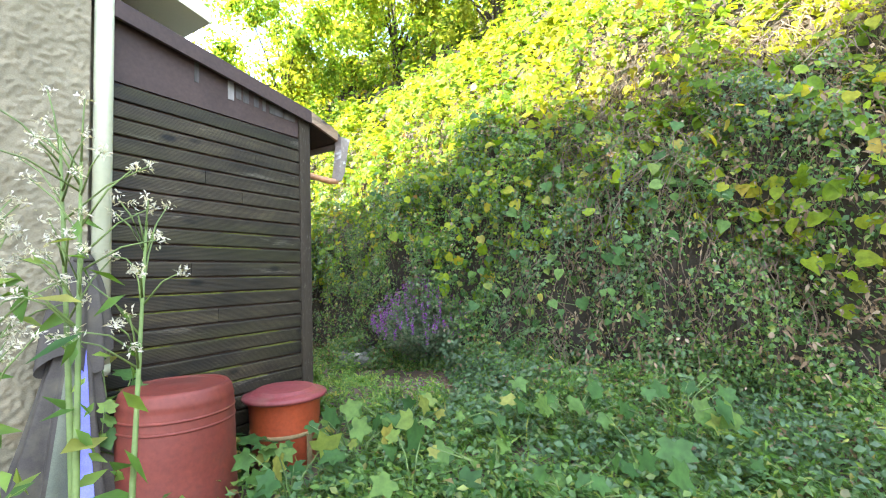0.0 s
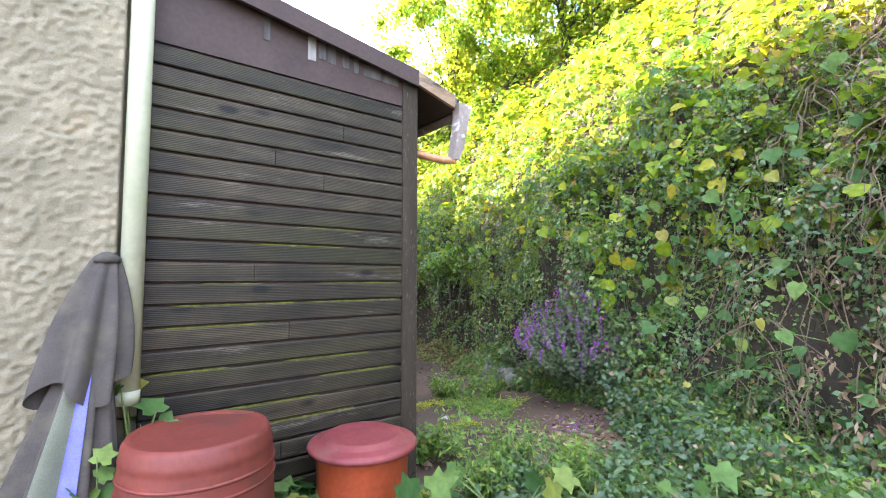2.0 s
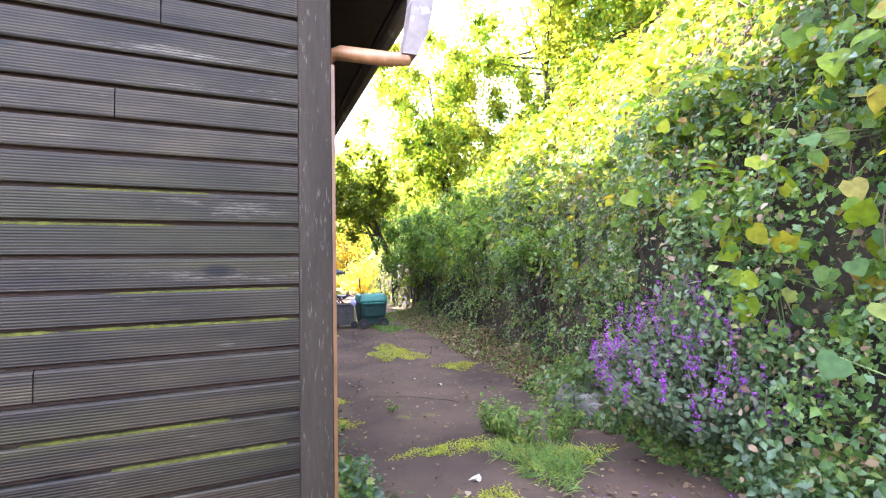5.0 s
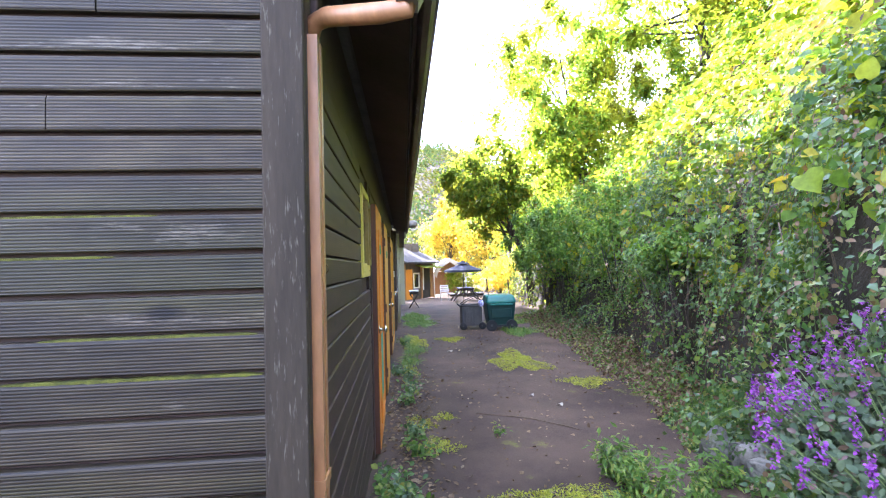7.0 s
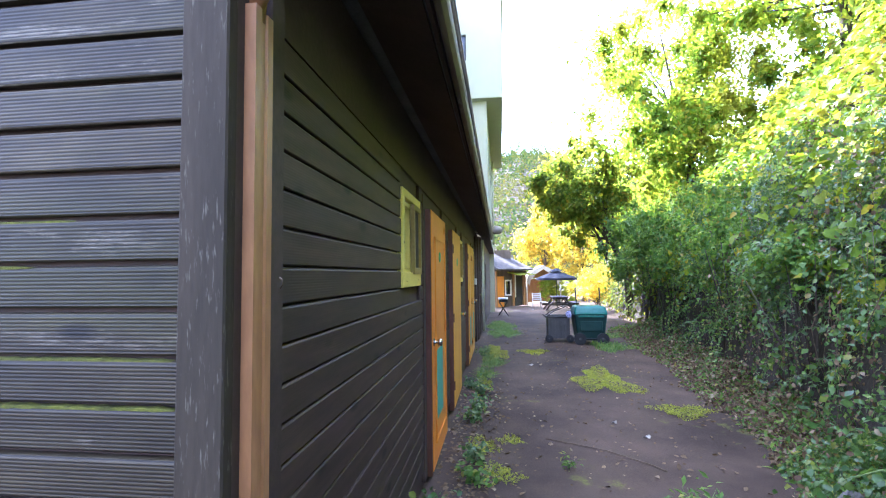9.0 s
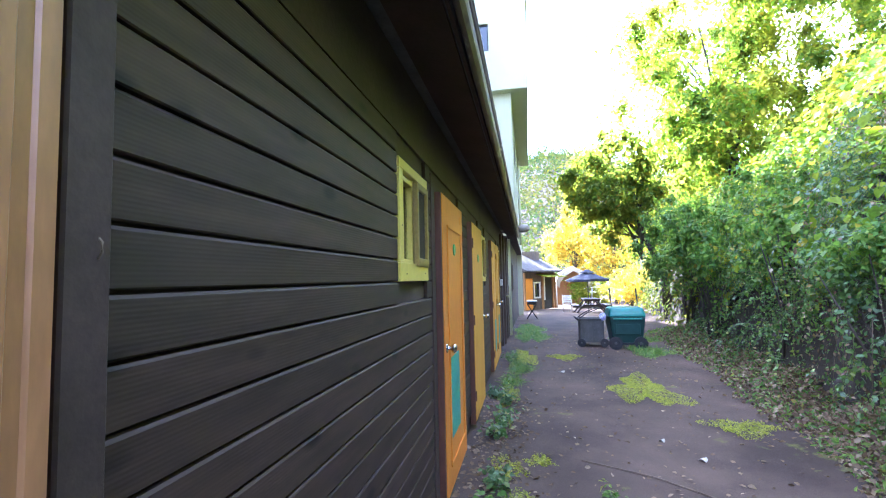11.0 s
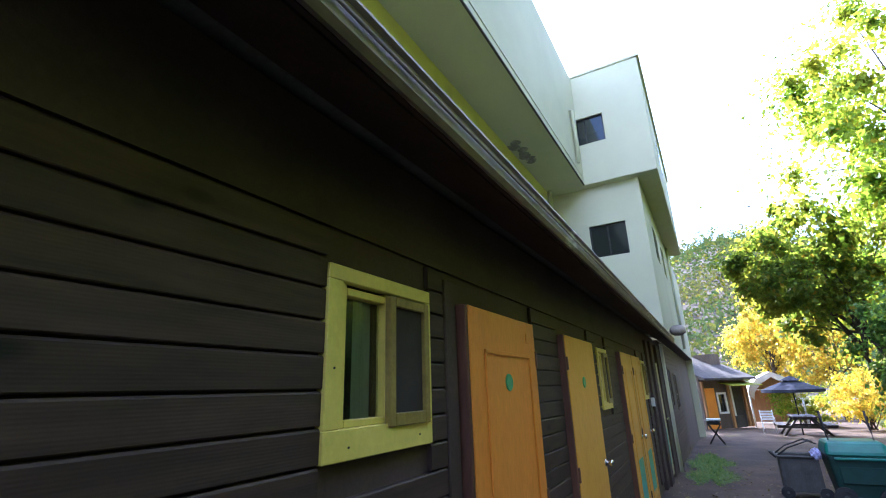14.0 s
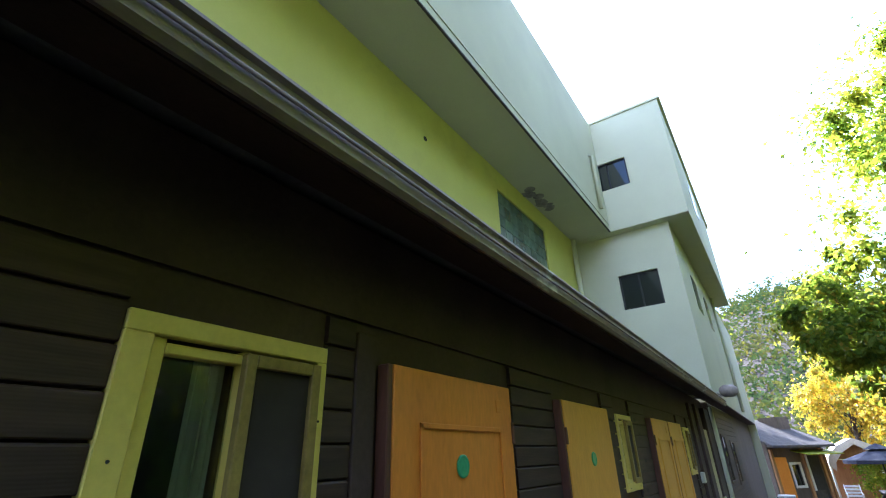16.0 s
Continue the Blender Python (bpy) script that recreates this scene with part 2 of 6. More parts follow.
M["ledge_moss"] = surf("ledge_moss", (0.055, 0.060, 0.010), (0.14, 0.15, 0.018), 30.0, 0.95, fine=220, bump=0.6, dist=0.003)
M["rock"] = surf("rock", (0.10, 0.10, 0.085), (0.24, 0.23, 0.20), 6.0, 0.9, fine=60, bump=0.6, dist=0.01, stain=(0.09, 0.11, 0.04), stain_scale=8.0, stain_at=(0.52, 0.66), vary=0.25)
M["bark"] = surf("bark", (0.045, 0.035, 0.027), (0.11, 0.09, 0.07), 8.0, 0.95, stretch=(1, 1, 0.25), fine=50, bump=0.8, dist=0.02)
M["stem"] = surf("stem", (0.10, 0.15, 0.04), (0.17, 0.24, 0.07), 9.0, 0.6, fine=60, bump=0.1)
M["dry_stem"] = surf("dry_stem", (0.10, 0.07, 0.045), (0.21, 0.155, 0.10), 9.0, 0.85, fine=60, bump=0.2)
M["bin_green"] = surf("bin_green", (0.007, 0.030, 0.026), (0.012, 0.048, 0.040), 5.0, 0.45, fine=60, bump=0.1, grainy=0.3)
M["bin_lid"] = surf("bin_lid", (0.010, 0.12, 0.095), (0.018, 0.17, 0.13), 5.0, 0.38, fine=60, bump=0.08, grainy=0.25)
M["bin_grey"] = surf("bin_grey", (0.050, 0.047, 0.042), (0.085, 0.080, 0.072), 6.0, 0.6, fine=60, bump=0.15)
M["rubber"] = surf("rubber", (0.015, 0.015, 0.016), (0.03, 0.03, 0.03), 8.0, 0.7, fine=80)
M["table_wood"] = surf("table_wood", (0.030, 0.024, 0.020), (0.06, 0.05, 0.042), 6.0, 0.6, stretch=(0.2, 1, 1), fine=60, vary=0.2)
M["parasol"] = surf("parasol", (0.035, 0.038, 0.055), (0.065, 0.068, 0.092), 3.0, 0.95, fine=150, bump=0.15, spec=0.1)
M["tarp"] = surf("tarp", (0.50, 0.44, 0.36), (0.62, 0.56, 0.48), 2.0, 0.7, fine=40, bump=0.15)
M["timber"] = surf("timber", (0.26, 0.13, 0.05), (0.38, 0.20, 0.085), 5.0, 0.7, stretch=(1, 1, 0.15), fine=60, vary=0.25)
M["brown_wall"] = surf("brown_wall", (0.075, 0.055, 0.042), (0.13, 0.10, 0.078), 4.0, 0.8, stretch=(1, 1, 0.2), fine=50, vary=0.2)
M["white_paint"] = surf("white_paint", (0.62, 0.61, 0.58), (0.74, 0.73, 0.70), 8.0, 0.5, fine=60, bump=0.06)
M["grey_tile"] = surf("grey_tile", (0.050, 0.046, 0.044), (0.090, 0.082, 0.078), 4.0, 0.9, fine=40, bump=0.3, vary=0.2, spec=0.15)
M["lilac_cloth"] = surf("lilac_cloth", (0.42, 0.40, 0.66), (0.52, 0.50, 0.76), 20.0, 0.8, fine=120, bump=0.4)
M["vent"] = surf("vent", (0.34, 0.31, 0.25), (0.46, 0.42, 0.34), 12.0, 0.55, fine=60, bump=0.1)

glass, gnt, gp, gout = nodes_of("glass")
gp.inputs["Base Color"].default_value = (0.02, 0.024, 0.022, 1)
gp.inputs["Roughness"].default_value, gp.inputs["Specular IOR Level"].default_value = 0.06, 0.75
bumped(gnt, gp, noise_at(gnt, 4.0, 2.0), 0.05, 0.01)
M["glass"] = glass
clear, cnt, cp, cout = nodes_of("clear_glass")
cp.inputs["Base Color"].default_value = (0.86, 0.92, 0.88, 1)
cp.inputs["Roughness"].default_value, cp.inputs["Transmission Weight"].default_value = 0.02, 1.0
M["clear_glass"] = clear
M["grey_wear"] = surf("grey_wear", (0.045, 0.042, 0.042), (0.13, 0.12, 0.115), 14.0, 0.85, stretch=(1, 1, 0.3), fine=60)
M["glass_block"] = surf("glass_block", (0.06, 0.10, 0.09), (0.13, 0.19, 0.17), 7.0, 0.12, fine=30, bump=0.1, vary=0.35, spec=0.8)
M["curtain"] = surf("curtain", (0.36, 0.38, 0.26), (0.46, 0.48, 0.33), 4.0, 0.9, stretch=(1, 1, 0.1), fine=40)

# path: dark old asphalt, lighter worn spots, moss that follows its own patches
m, nt, p, out = nodes_of("asphalt")
grain = noise_at(nt, 160.0, 3.0)
broad = noise_at(nt, 0.9, 6.0)
col = ramp(nt, broad, [(0.34, (0.037, 0.025, 0.018)), (0.66, (0.098, 0.067, 0.047))])
col = mixc(nt, 0.8, col, ramp(nt, grain, [(0.3, (0.6,) * 3), (0.75, (1.5,) * 3)]), 'MULTIPLY')
mf = ramp(nt, noise_at(nt, 1.15, 7.0, rough=0.68), [(0.61, (0, 0, 0)), (0.69, (0.7,) * 3)])
col = mixc(nt, mf, col, ramp(nt, noise_at(nt, 70.0, 3.0), [(0.3, (0.08, 0.10, 0.015)), (0.7, (0.22, 0.24, 0.03))]))
nt.links.new(col, p.inputs["Base Color"])
p.inputs["Roughness"].default_value, p.inputs["Specular IOR Level"].default_value = 0.9, 0.18
bumped(nt, p, grain, 0.5, 0.006)
M["asphalt"] = m

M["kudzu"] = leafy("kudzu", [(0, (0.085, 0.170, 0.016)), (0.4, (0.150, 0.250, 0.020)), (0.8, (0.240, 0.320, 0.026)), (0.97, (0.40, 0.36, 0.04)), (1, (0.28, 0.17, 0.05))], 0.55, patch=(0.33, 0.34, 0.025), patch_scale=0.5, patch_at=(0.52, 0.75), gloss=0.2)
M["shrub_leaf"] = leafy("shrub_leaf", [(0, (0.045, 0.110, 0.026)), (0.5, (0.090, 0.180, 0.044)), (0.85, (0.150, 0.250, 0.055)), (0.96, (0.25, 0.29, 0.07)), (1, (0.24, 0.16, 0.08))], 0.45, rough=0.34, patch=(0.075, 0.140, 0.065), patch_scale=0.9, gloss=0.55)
M["bush_leaf"] = leafy("bush_leaf", [(0, (0.050, 0.085, 0.045)), (0.5, (0.085, 0.130, 0.070)), (0.9, (0.14, 0.19, 0.10)), (1, (0.16, 0.08, 0.10))], 0.35, rough=0.6, gloss=0.3)
M["ground_leaf"] = leafy("ground_leaf", [(0, (0.065, 0.145, 0.026)), (0.6, (0.120, 0.220, 0.040)), (0.92, (0.21, 0.29, 0.06)), (1, (0.32, 0.27, 0.08))], 0.4, gloss=0.25)
M["big_leaf"] = leafy("big_leaf", [(0, (0.035, 0.090, 0.024)), (0.5, (0.065, 0.140, 0.036)), (0.85, (0.13, 0.21, 0.045)), (1, (0.30, 0.27, 0.06))], 0.35, rough=0.55, gloss=0.25, whole=True)
M["moss_leaf"] = leafy("moss_leaf", [(0, (0.20, 0.24, 0.015)), (0.6, (0.32, 0.36, 0.025)), (1, (0.42, 0.42, 0.04))], 0.35)
M["dry_leaf"] = leafy("dry_leaf", [(0, (0.085, 0.055, 0.032)), (0.5, (0.15, 0.105, 0.062)), (0.9, (0.24, 0.18, 0.115)), (1, (0.34, 0.28, 0.20))], 0.2, rough=0.8, gloss=0.2)
M["tree_leaf"] = leafy("tree_leaf", [(0, (0.10, 0.175, 0.045)), (0.5, (0.155, 0.235, 0.055)), (0.9, (0.23, 0.29, 0.06)), (1, (0.36, 0.28, 0.06))], 0.78, patch=(0.22, 0.24, 0.04), patch_scale=0.35, gloss=0.15)
M["mid_leaf"] = leafy("mid_leaf", [(0, (0.075, 0.170, 0.040)), (0.5, (0.125, 0.240, 0.055)), (0.9, (0.19, 0.30, 0.06)), (1, (0.30, 0.26, 0.07))], 0.6, patch=(0.11, 0.20, 0.085), patch_scale=0.8, gloss=0.25)
M["high_leaf"] = leafy("high_leaf", [(0, (0.11, 0.21, 0.035)), (0.45, (0.18, 0.29, 0.045)), (0.88, (0.27, 0.36, 0.055)), (1, (0.46, 0.36, 0.06))], 0.70, patch=(0.30, 0.34, 0.055), patch_scale=0.45, gloss=0.12)
M["yellow_leaf"] = leafy("yellow_leaf", [(0, (0.24, 0.27, 0.04)), (0.4, (0.44, 0.38, 0.045)), (0.85, (0.58, 0.44, 0.05)), (1, (0.52, 0.28, 0.05))], 0.5, gloss=0.2)
M["purple"] = leafy("purple", [(0, (0.12, 0.026, 0.18)), (0.6, (0.23, 0.045, 0.32)), (1, (0.35, 0.10, 0.44))], 0.3)
M["white_fluff"] = leafy("white_fluff", [(0, (0.45, 0.43, 0.38)), (1, (0.66, 0.65, 0.62))], 0.3, rough=0.9, gloss=0.1)
M["far_leaf"] = leafy("far_leaf", [(0, (0.042, 0.075, 0.032)), (0.5, (0.065, 0.105, 0.038)), (0.85, (0.10, 0.12, 0.040)), (1, (0.15, 0.115, 0.036))], 0.35, rough=1.0, patch=(0.115, 0.120, 0.036), patch_scale=0.03, patch_at=(0.45, 0.6), gloss=0.0)


# ---- builders ----
def mesh_of(name, bm, material):
    me = bpy.data.meshes.new(name)
    bm.to_mesh(me)
    bm.free()
    for mm in (material if isinstance(material, (list, tuple)) else [material]):
        me.materials.append(M[mm] if isinstance(mm, str) else mm)
    return me


def part(name, bm, material, parent=None, label=""):
    """A bmesh as one mesh object, under a thing where one is given."""
    ob = new(name, mesh_of(name, bm, material))
    if parent:
        ob.parent = parent
    if label:
        ob["label"] = label
    return ob


def empty(name, label, category, group="", at=(0, 0, 0), kind=""):
    ob = new(name)
    ob.location = at
    return tagged(ob, label, category, group, kind)


def box(x0, x1, y0, y1, z0, z1, bevel=0.0, bm=None):
    bm = bm or bmesh.new()
    r = bmesh.ops.create_cube(bm, size=1)
    for v in r["verts"]:
        v.co = Vector((x0 + (v.co.x + .5) * (x1 - x0), y0 + (v.co.y + .5) * (y1 - y0), z0 + (v.co.z + .5) * (z1 - z0)))
    if bevel:
        es = {e for v in r["verts"] for e in v.link_edges}
        bmesh.ops.bevel(bm, geom=list(es), offset=bevel, segments=1, affect='EDGES')
    return bm


def prism(poly, axis, a, b, bm=None):
    """A polygon extruded along an axis; poly gives the two other coordinates in axis order."""
    bm = bm or bmesh.new()
    def at(u, v, w):
        return {"x": (w, u, v), "y": (u, w, v), "z": (u, v, w)}[axis]
    lo = [bm.verts.new(at(u, v, a)) for u, v in poly]
    hi = [bm.verts.new(at(u, v, b)) for u, v in poly]
    n = len(poly)
    bm.faces.new(lo)
    bm.faces.new(hi[::-1])
    for i in range(n):
        bm.faces.new((lo[i], hi[i], hi[(i + 1) % n], lo[(i + 1) % n]))
    bmesh.ops.recalc_face_normals(bm, faces=bm.faces[:])
    return bm


def lathe(profile, n=32, bm=None, at=(0, 0, 0), smooth=True, wob=0.0):
    """A profile of (radius, height) turned round z."""
    bm = bm or bmesh.new()
    rings = []
    for r, z in profile:
        ring = []
        for i in range(n):
            a = TAU * i / n
            k = 1 + wob * noise.noise((math.cos(a) * 1.5, math.sin(a) * 1.5, z * 3))
            ring.append(bm.verts.new((at[0] + r * k * math.cos(a), at[1] + r * k * math.sin(a), at[2] + z)))
        rings.append(ring)
    for a, b in zip(rings, rings[1:]):
        for i in range(n):
            f = bm.faces.new((a[i], a[(i + 1) % n], b[(i + 1) % n], b[i]))
            f.smooth = smooth and abs(b[i].co.z - a[i].co.z) > 0.3 * abs(Vector((b[i].co.x - at[0], b[i].co.y - at[1])).length - Vector((a[i].co.x - at[0], a[i].co.y - at[1])).length)
    if profile[0][0] > 0.001:
        bm.faces.new(rings[0][::-1])
    if profile[-1][0] > 0.001:
        bm.faces.new(rings[-1])
    return bm


def tube(points, radii, n=8, bm=None, flat=1.0):
    """A round tube along points; radii one number or one a point."""
    bm = bm or bmesh.new()
    pts = [Vector(q) for q in points]
    if not isinstance(radii, (list, tuple)):
        radii = [radii] * len(pts)
    rings = []
    for i, q in enumerate(pts):
        d = (pts[min(i + 1, len(pts) - 1)] - pts[max(i - 1, 0)]).normalized()
        ref = Vector((0, 0, 1)) if abs(d.z) < 0.9 else Vector((0, 1, 0))
        u = d.cross(ref).normalized()
        w = d.cross(u).normalized()
        rings.append([bm.verts.new(q + radii[i] * (math.cos(TAU * k / n) * u + flat * math.sin(TAU * k / n) * w)) for k in range(n)])
    for a, b in zip(rings, rings[1:]):
        for k in range(n):
            f = bm.faces.new((a[k], a[(k + 1) % n], b[(k + 1) % n], b[k]))
            f.smooth = True
    bm.faces.new(rings[0][::-1])
    bm.faces.new(rings[-1])
    return bm


LEAF = {   # outline fans round a middle rib: width, length, height
    "oval": ([(0, 0, 0), (-.30, .3, .05), (-.30, .65, .03), (0, 1, -.12), (.30, .65, .03), (.30, .3, .05), (0, .5, -.02)],
             [(6, 0, 1), (6, 1, 2), (6, 2, 3), (6, 3, 4), (6, 4, 5), (6, 5, 0)]),
    "leaflet": ([(0, 0, 0), (-.31, .45, .07), (0, 1, -.14), (.31, .45, .07), (0, .5, -.02)], [(4, 0, 1), (4, 1, 2), (4, 2, 3), (4, 3, 0)]),
    "narrow": ([(0, 0, 0), (-.17, .4, .04), (0, 1, -.15), (.17, .4, .04)], [(0, 1, 2), (0, 2, 3)]),
    "heart": ([(0, 0, 0), (-.26, -.10, .02), (-.52, .18, .07), (-.46, .52, .05), (-.22, .82, -.02), (0, 1, -.16), (.22, .82, -.02), (.46, .52, .05), (.52, .18, .07), (.26, -.10, .02), (0, .4, -.03)],
              [(10, i, (i + 1) % 10) for i in range(10)]),
    "lobed": ([(0, 0, 0), (-.22, -.14, .02), (-.52, -.02, .05), (-.40, .22, .05), (-.62, .54, .02), (-.27, .60, .03), (0, 1, -.14), (.27, .60, .03), (.62, .54, .02), (.40, .22, .05), (.52, -.02, .05), (.22, -.14, .02), (0, .38, -.04)],
              [(12, i, (i + 1) % 12) for i in range(12)]),
    "blade": ([(-.03, 0, 0), (.03, 0, 0), (.025, .55, .05), (-.025, .55, .05), (0, 1, -.08)], [(0, 1, 2), (0, 2, 3), (3, 2, 4)]),
}


def foliage(name, kind, pos, nrm, size, material, parent=None, droop=0.5, rng=None, stuff=True, label="", category="", tumble=0.38):
    """Many leaves as one mesh: each at pos, facing about nrm, its tip hanging down by droop."""
    rng = rng or np.random.default_rng(3)
    tv, tf = LEAF[kind]
    tv, tf = np.array(tv), np.array(tf)
    n, k = len(pos), len(tv)
    nrm = nrm + rng.normal(0, tumble, (n, 3))
    nrm /= np.linalg.norm(nrm, axis=1, keepdims=True) + 1e-9
    tip = rng.normal(0, 1, (n, 3))
    tip[:, 2] -= droop * 2
    tip -= nrm * np.sum(tip * nrm, axis=1, keepdims=True)
    tip /= np.linalg.norm(tip, axis=1, keepdims=True) + 1e-9
    side = np.cross(tip, nrm)
    bend = rng.uniform(0.4, 1.8, (n, 1))
    wide = rng.uniform(0.8, 1.15, (n, 1))
    s = size[:, None]
    co = np.empty((n, k, 3))
    for j in range(k):
        co[:, j] = pos + s * (side * tv[j, 0] * wide + tip * tv[j, 1] + nrm * tv[j, 2] * bend)
    faces = (np.arange(n)[:, None, None] * k + tf[None]).reshape(-1)
    me = bpy.data.meshes.new(name)
    nf = n * len(tf)
    me.vertices.add(n * k)
    me.vertices.foreach_set("co", co.reshape(-1))
    me.loops.add(nf * 3)
    me.loops.foreach_set("vertex_index", faces.astype(np.int32))
    me.polygons.add(nf)
    me.polygons.foreach_set("loop_start", np.arange(0, nf * 3, 3, dtype=np.int32))
    me.polygons.foreach_set("use_smooth", np.ones(nf, dtype=bool))
    me.update()
    me.materials.append(M[material])
    ob = new(name, me)
    if parent:
        ob.parent = parent
    if stuff:
        tagged(ob, label, category, kind="stuff")
    return ob


def leaf_parts(parent, kind, pos, nrm, size, material, droop, rng):
    """Leaves that can be told apart: an object each, on three shared meshes."""
    tv, tf = LEAF[kind]
    shapes = []
    for bend in (0.5, 1.1, 1.7):
        me = bpy.data.meshes.new("leaf")
        me.from_pydata([(a, b, c * bend) for a, b, c in tv], [], [tuple(f) for f in tf])
        me.polygons.foreach_set("use_smooth", np.ones(len(tf), dtype=bool))
        me.materials.append(M[material])
        shapes.append(me)
    for k in range(len(pos)):
        z = Vector(nrm[k] + rng.normal(0, .35, 3)).normalized()
        y = Vector(rng.normal(0, 1, 3)) - Vector((0, 0, droop * 2))
        y = (y - z * y.dot(z)).normalized()
        x = y.cross(z)
        s = float(size[k])
        ob = new("leaf", shapes[k % 3])
        ob.parent = parent
        ob.matrix_basis = Matrix.Translation(Vector(pos[k])) @ Matrix((x, y, z)).transposed().to_4x4() @ Matrix.Diagonal((s * rng.uniform(.85, 1.15), s, s, 1))


def sheet(name, xs, ys, height, material):
    """A grid sheet over xs and ys with heights."""
    X, Y = np.meshgrid(xs, ys)
    Z = height(X, Y)
    nx, ny = len(xs), len(ys)
    i = np.arange(nx * ny).reshape(ny, nx)
    q = np.stack([i[:-1, :-1], i[:-1, 1:], i[1:, 1:], i[1:, :-1]], -1).reshape(-1, 4)
    me = bpy.data.meshes.new(name)
    me.from_pydata(np.stack([X, Y, Z], -1).reshape(-1, 3).tolist(), [], q.tolist())
    me.polygons.foreach_set("use_smooth", np.ones(len(q), dtype=bool))
    me.materials.append(M[material])
    return new(name, me)


def wave(x, y, s, seed=0.0):
    """Cheap smooth unevenness, about -1 to 1."""
    a = np.sin(x * 1.7 * s + seed) * np.cos(y * 1.3 * s - seed * 2) + np.sin(x * 3.1 * s - y * 2.3 * s + seed * 3) * .6
    return (a + np.sin(x * 6.3 * s + y * 5.1 * s + seed) * .35) / 1.6


def smooth01(a):
    a = np.clip(a, 0, 1)
    return a * a * (3 - 2 * a)


# ---- ground and bank ----
def bank_foot(y):
    return np.interp(y, [-12, -4, 0, 2, 3.5, 5, 10, 20, 40, 70], [1.0, 1.75, 2.35, 2.80, 3.35, 3.70, 4.30, 5.9, 9.2, 14.0])


def ground_z(x, y):
    base = 0.20 * smooth01((2.6 - y) / 3.0) - 0.035 * np.clip(y - 11, 0, 30)
    return base + 0.012 * wave(x, y, 1.3) + 0.10 * smooth01((x - (bank_foot(y) - 0.7)) / 0.9)


def bank_z(d):
    return np.interp(d, [0, 0.25, 0.6, 1.2, 2.5, 6, 14, 30, 60], [0.0, 1.0, 2.0, 3.0, 4.4, 8.0, 15.0, 22.0, 26.0])


def bank_point(y, d):
    """The bank's face at y, d metres back from its foot."""
    d2 = d + 0.22 * wave(y, d * 2, 1.1, 2.0) * smooth01(d / 0.5)
    x = bank_foot(y) + d
    return x, bank_z(np.maximum(d2, 0)) * (1 + 0.06 * wave(y, d, 0.7, 5.0)) + ground_z(bank_foot(y), y)


far_x = np.concatenate([np.array([-400., -120, -40, -15, -8]), np.linspace(-5, 7, 61), np.array([9., 14, 30, 90, 400])])
far_y = np.concatenate([np.array([-200., -60, -20, -12]), np.linspace(-7, 15, 111), np.linspace(15.5, 40, 30), np.array([60., 120, 400])])
ground = tagged(sheet("ground", far_x, far_y, ground_z, "asphalt"), "old dark asphalt path with moss and dirt patches", "path", kind="structure")

ys = np.linspace(-11, 60, 190)
ds = np.concatenate([np.linspace(0, 3, 24), np.linspace(3.4, 30, 26)])
Dg, Yg = np.meshgrid(ds, ys)
Xb, Zb = bank_point(Yg, Dg)
idx = np.arange(Dg.size).reshape(Dg.shape)
quads = np.stack([idx[:-1, :-1], idx[:-1, 1:], idx[1:, 1:], idx[1:, :-1]], -1).reshape(-1, 4)
me = bpy.data.meshes.new("bank")
me.from_pydata(np.stack([Xb, Yg, Zb - 0.05], -1).reshape(-1, 3).tolist(), [], quads.tolist())
me.materials.append(M["soil"])
bank = tagged(new("bank", me), "steep dark soil bank under the vines", "bank", kind="structure")

# ---- lean-to shed ----
PITCH = 0.0977
GROOVE0 = 1.595 - 14 * PITCH
END_W = -1.40
def ROOF(x):
    return 2.68 - (0.15 if x < 0 else 0.35) * x


board_profile = [(0, 0.004), (-0.004, 0.0), (-0.019, 0.0), (-0.022, 0.004), (-0.022, PITCH - 0.021), (-0.018, PITCH - 0.013), (-0.006, PITCH - 0.011), (0, PITCH - 0.011)]

wall_end = part("wall_end", prism([(END_W, 0.0), (0.0, 0.0), (0.0, ROOF(0) - 0.03), (END_W, ROOF(END_W) - 0.03)], "y", 0.0, 0.08), "dark_panel")
tagged(wall_end, "dark brown stained timber gable wall", "wall", kind="structure")
rs = random.Random(5)


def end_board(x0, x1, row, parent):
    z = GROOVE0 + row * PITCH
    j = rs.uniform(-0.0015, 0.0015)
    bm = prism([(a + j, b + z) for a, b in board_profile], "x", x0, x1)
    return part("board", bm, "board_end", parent)


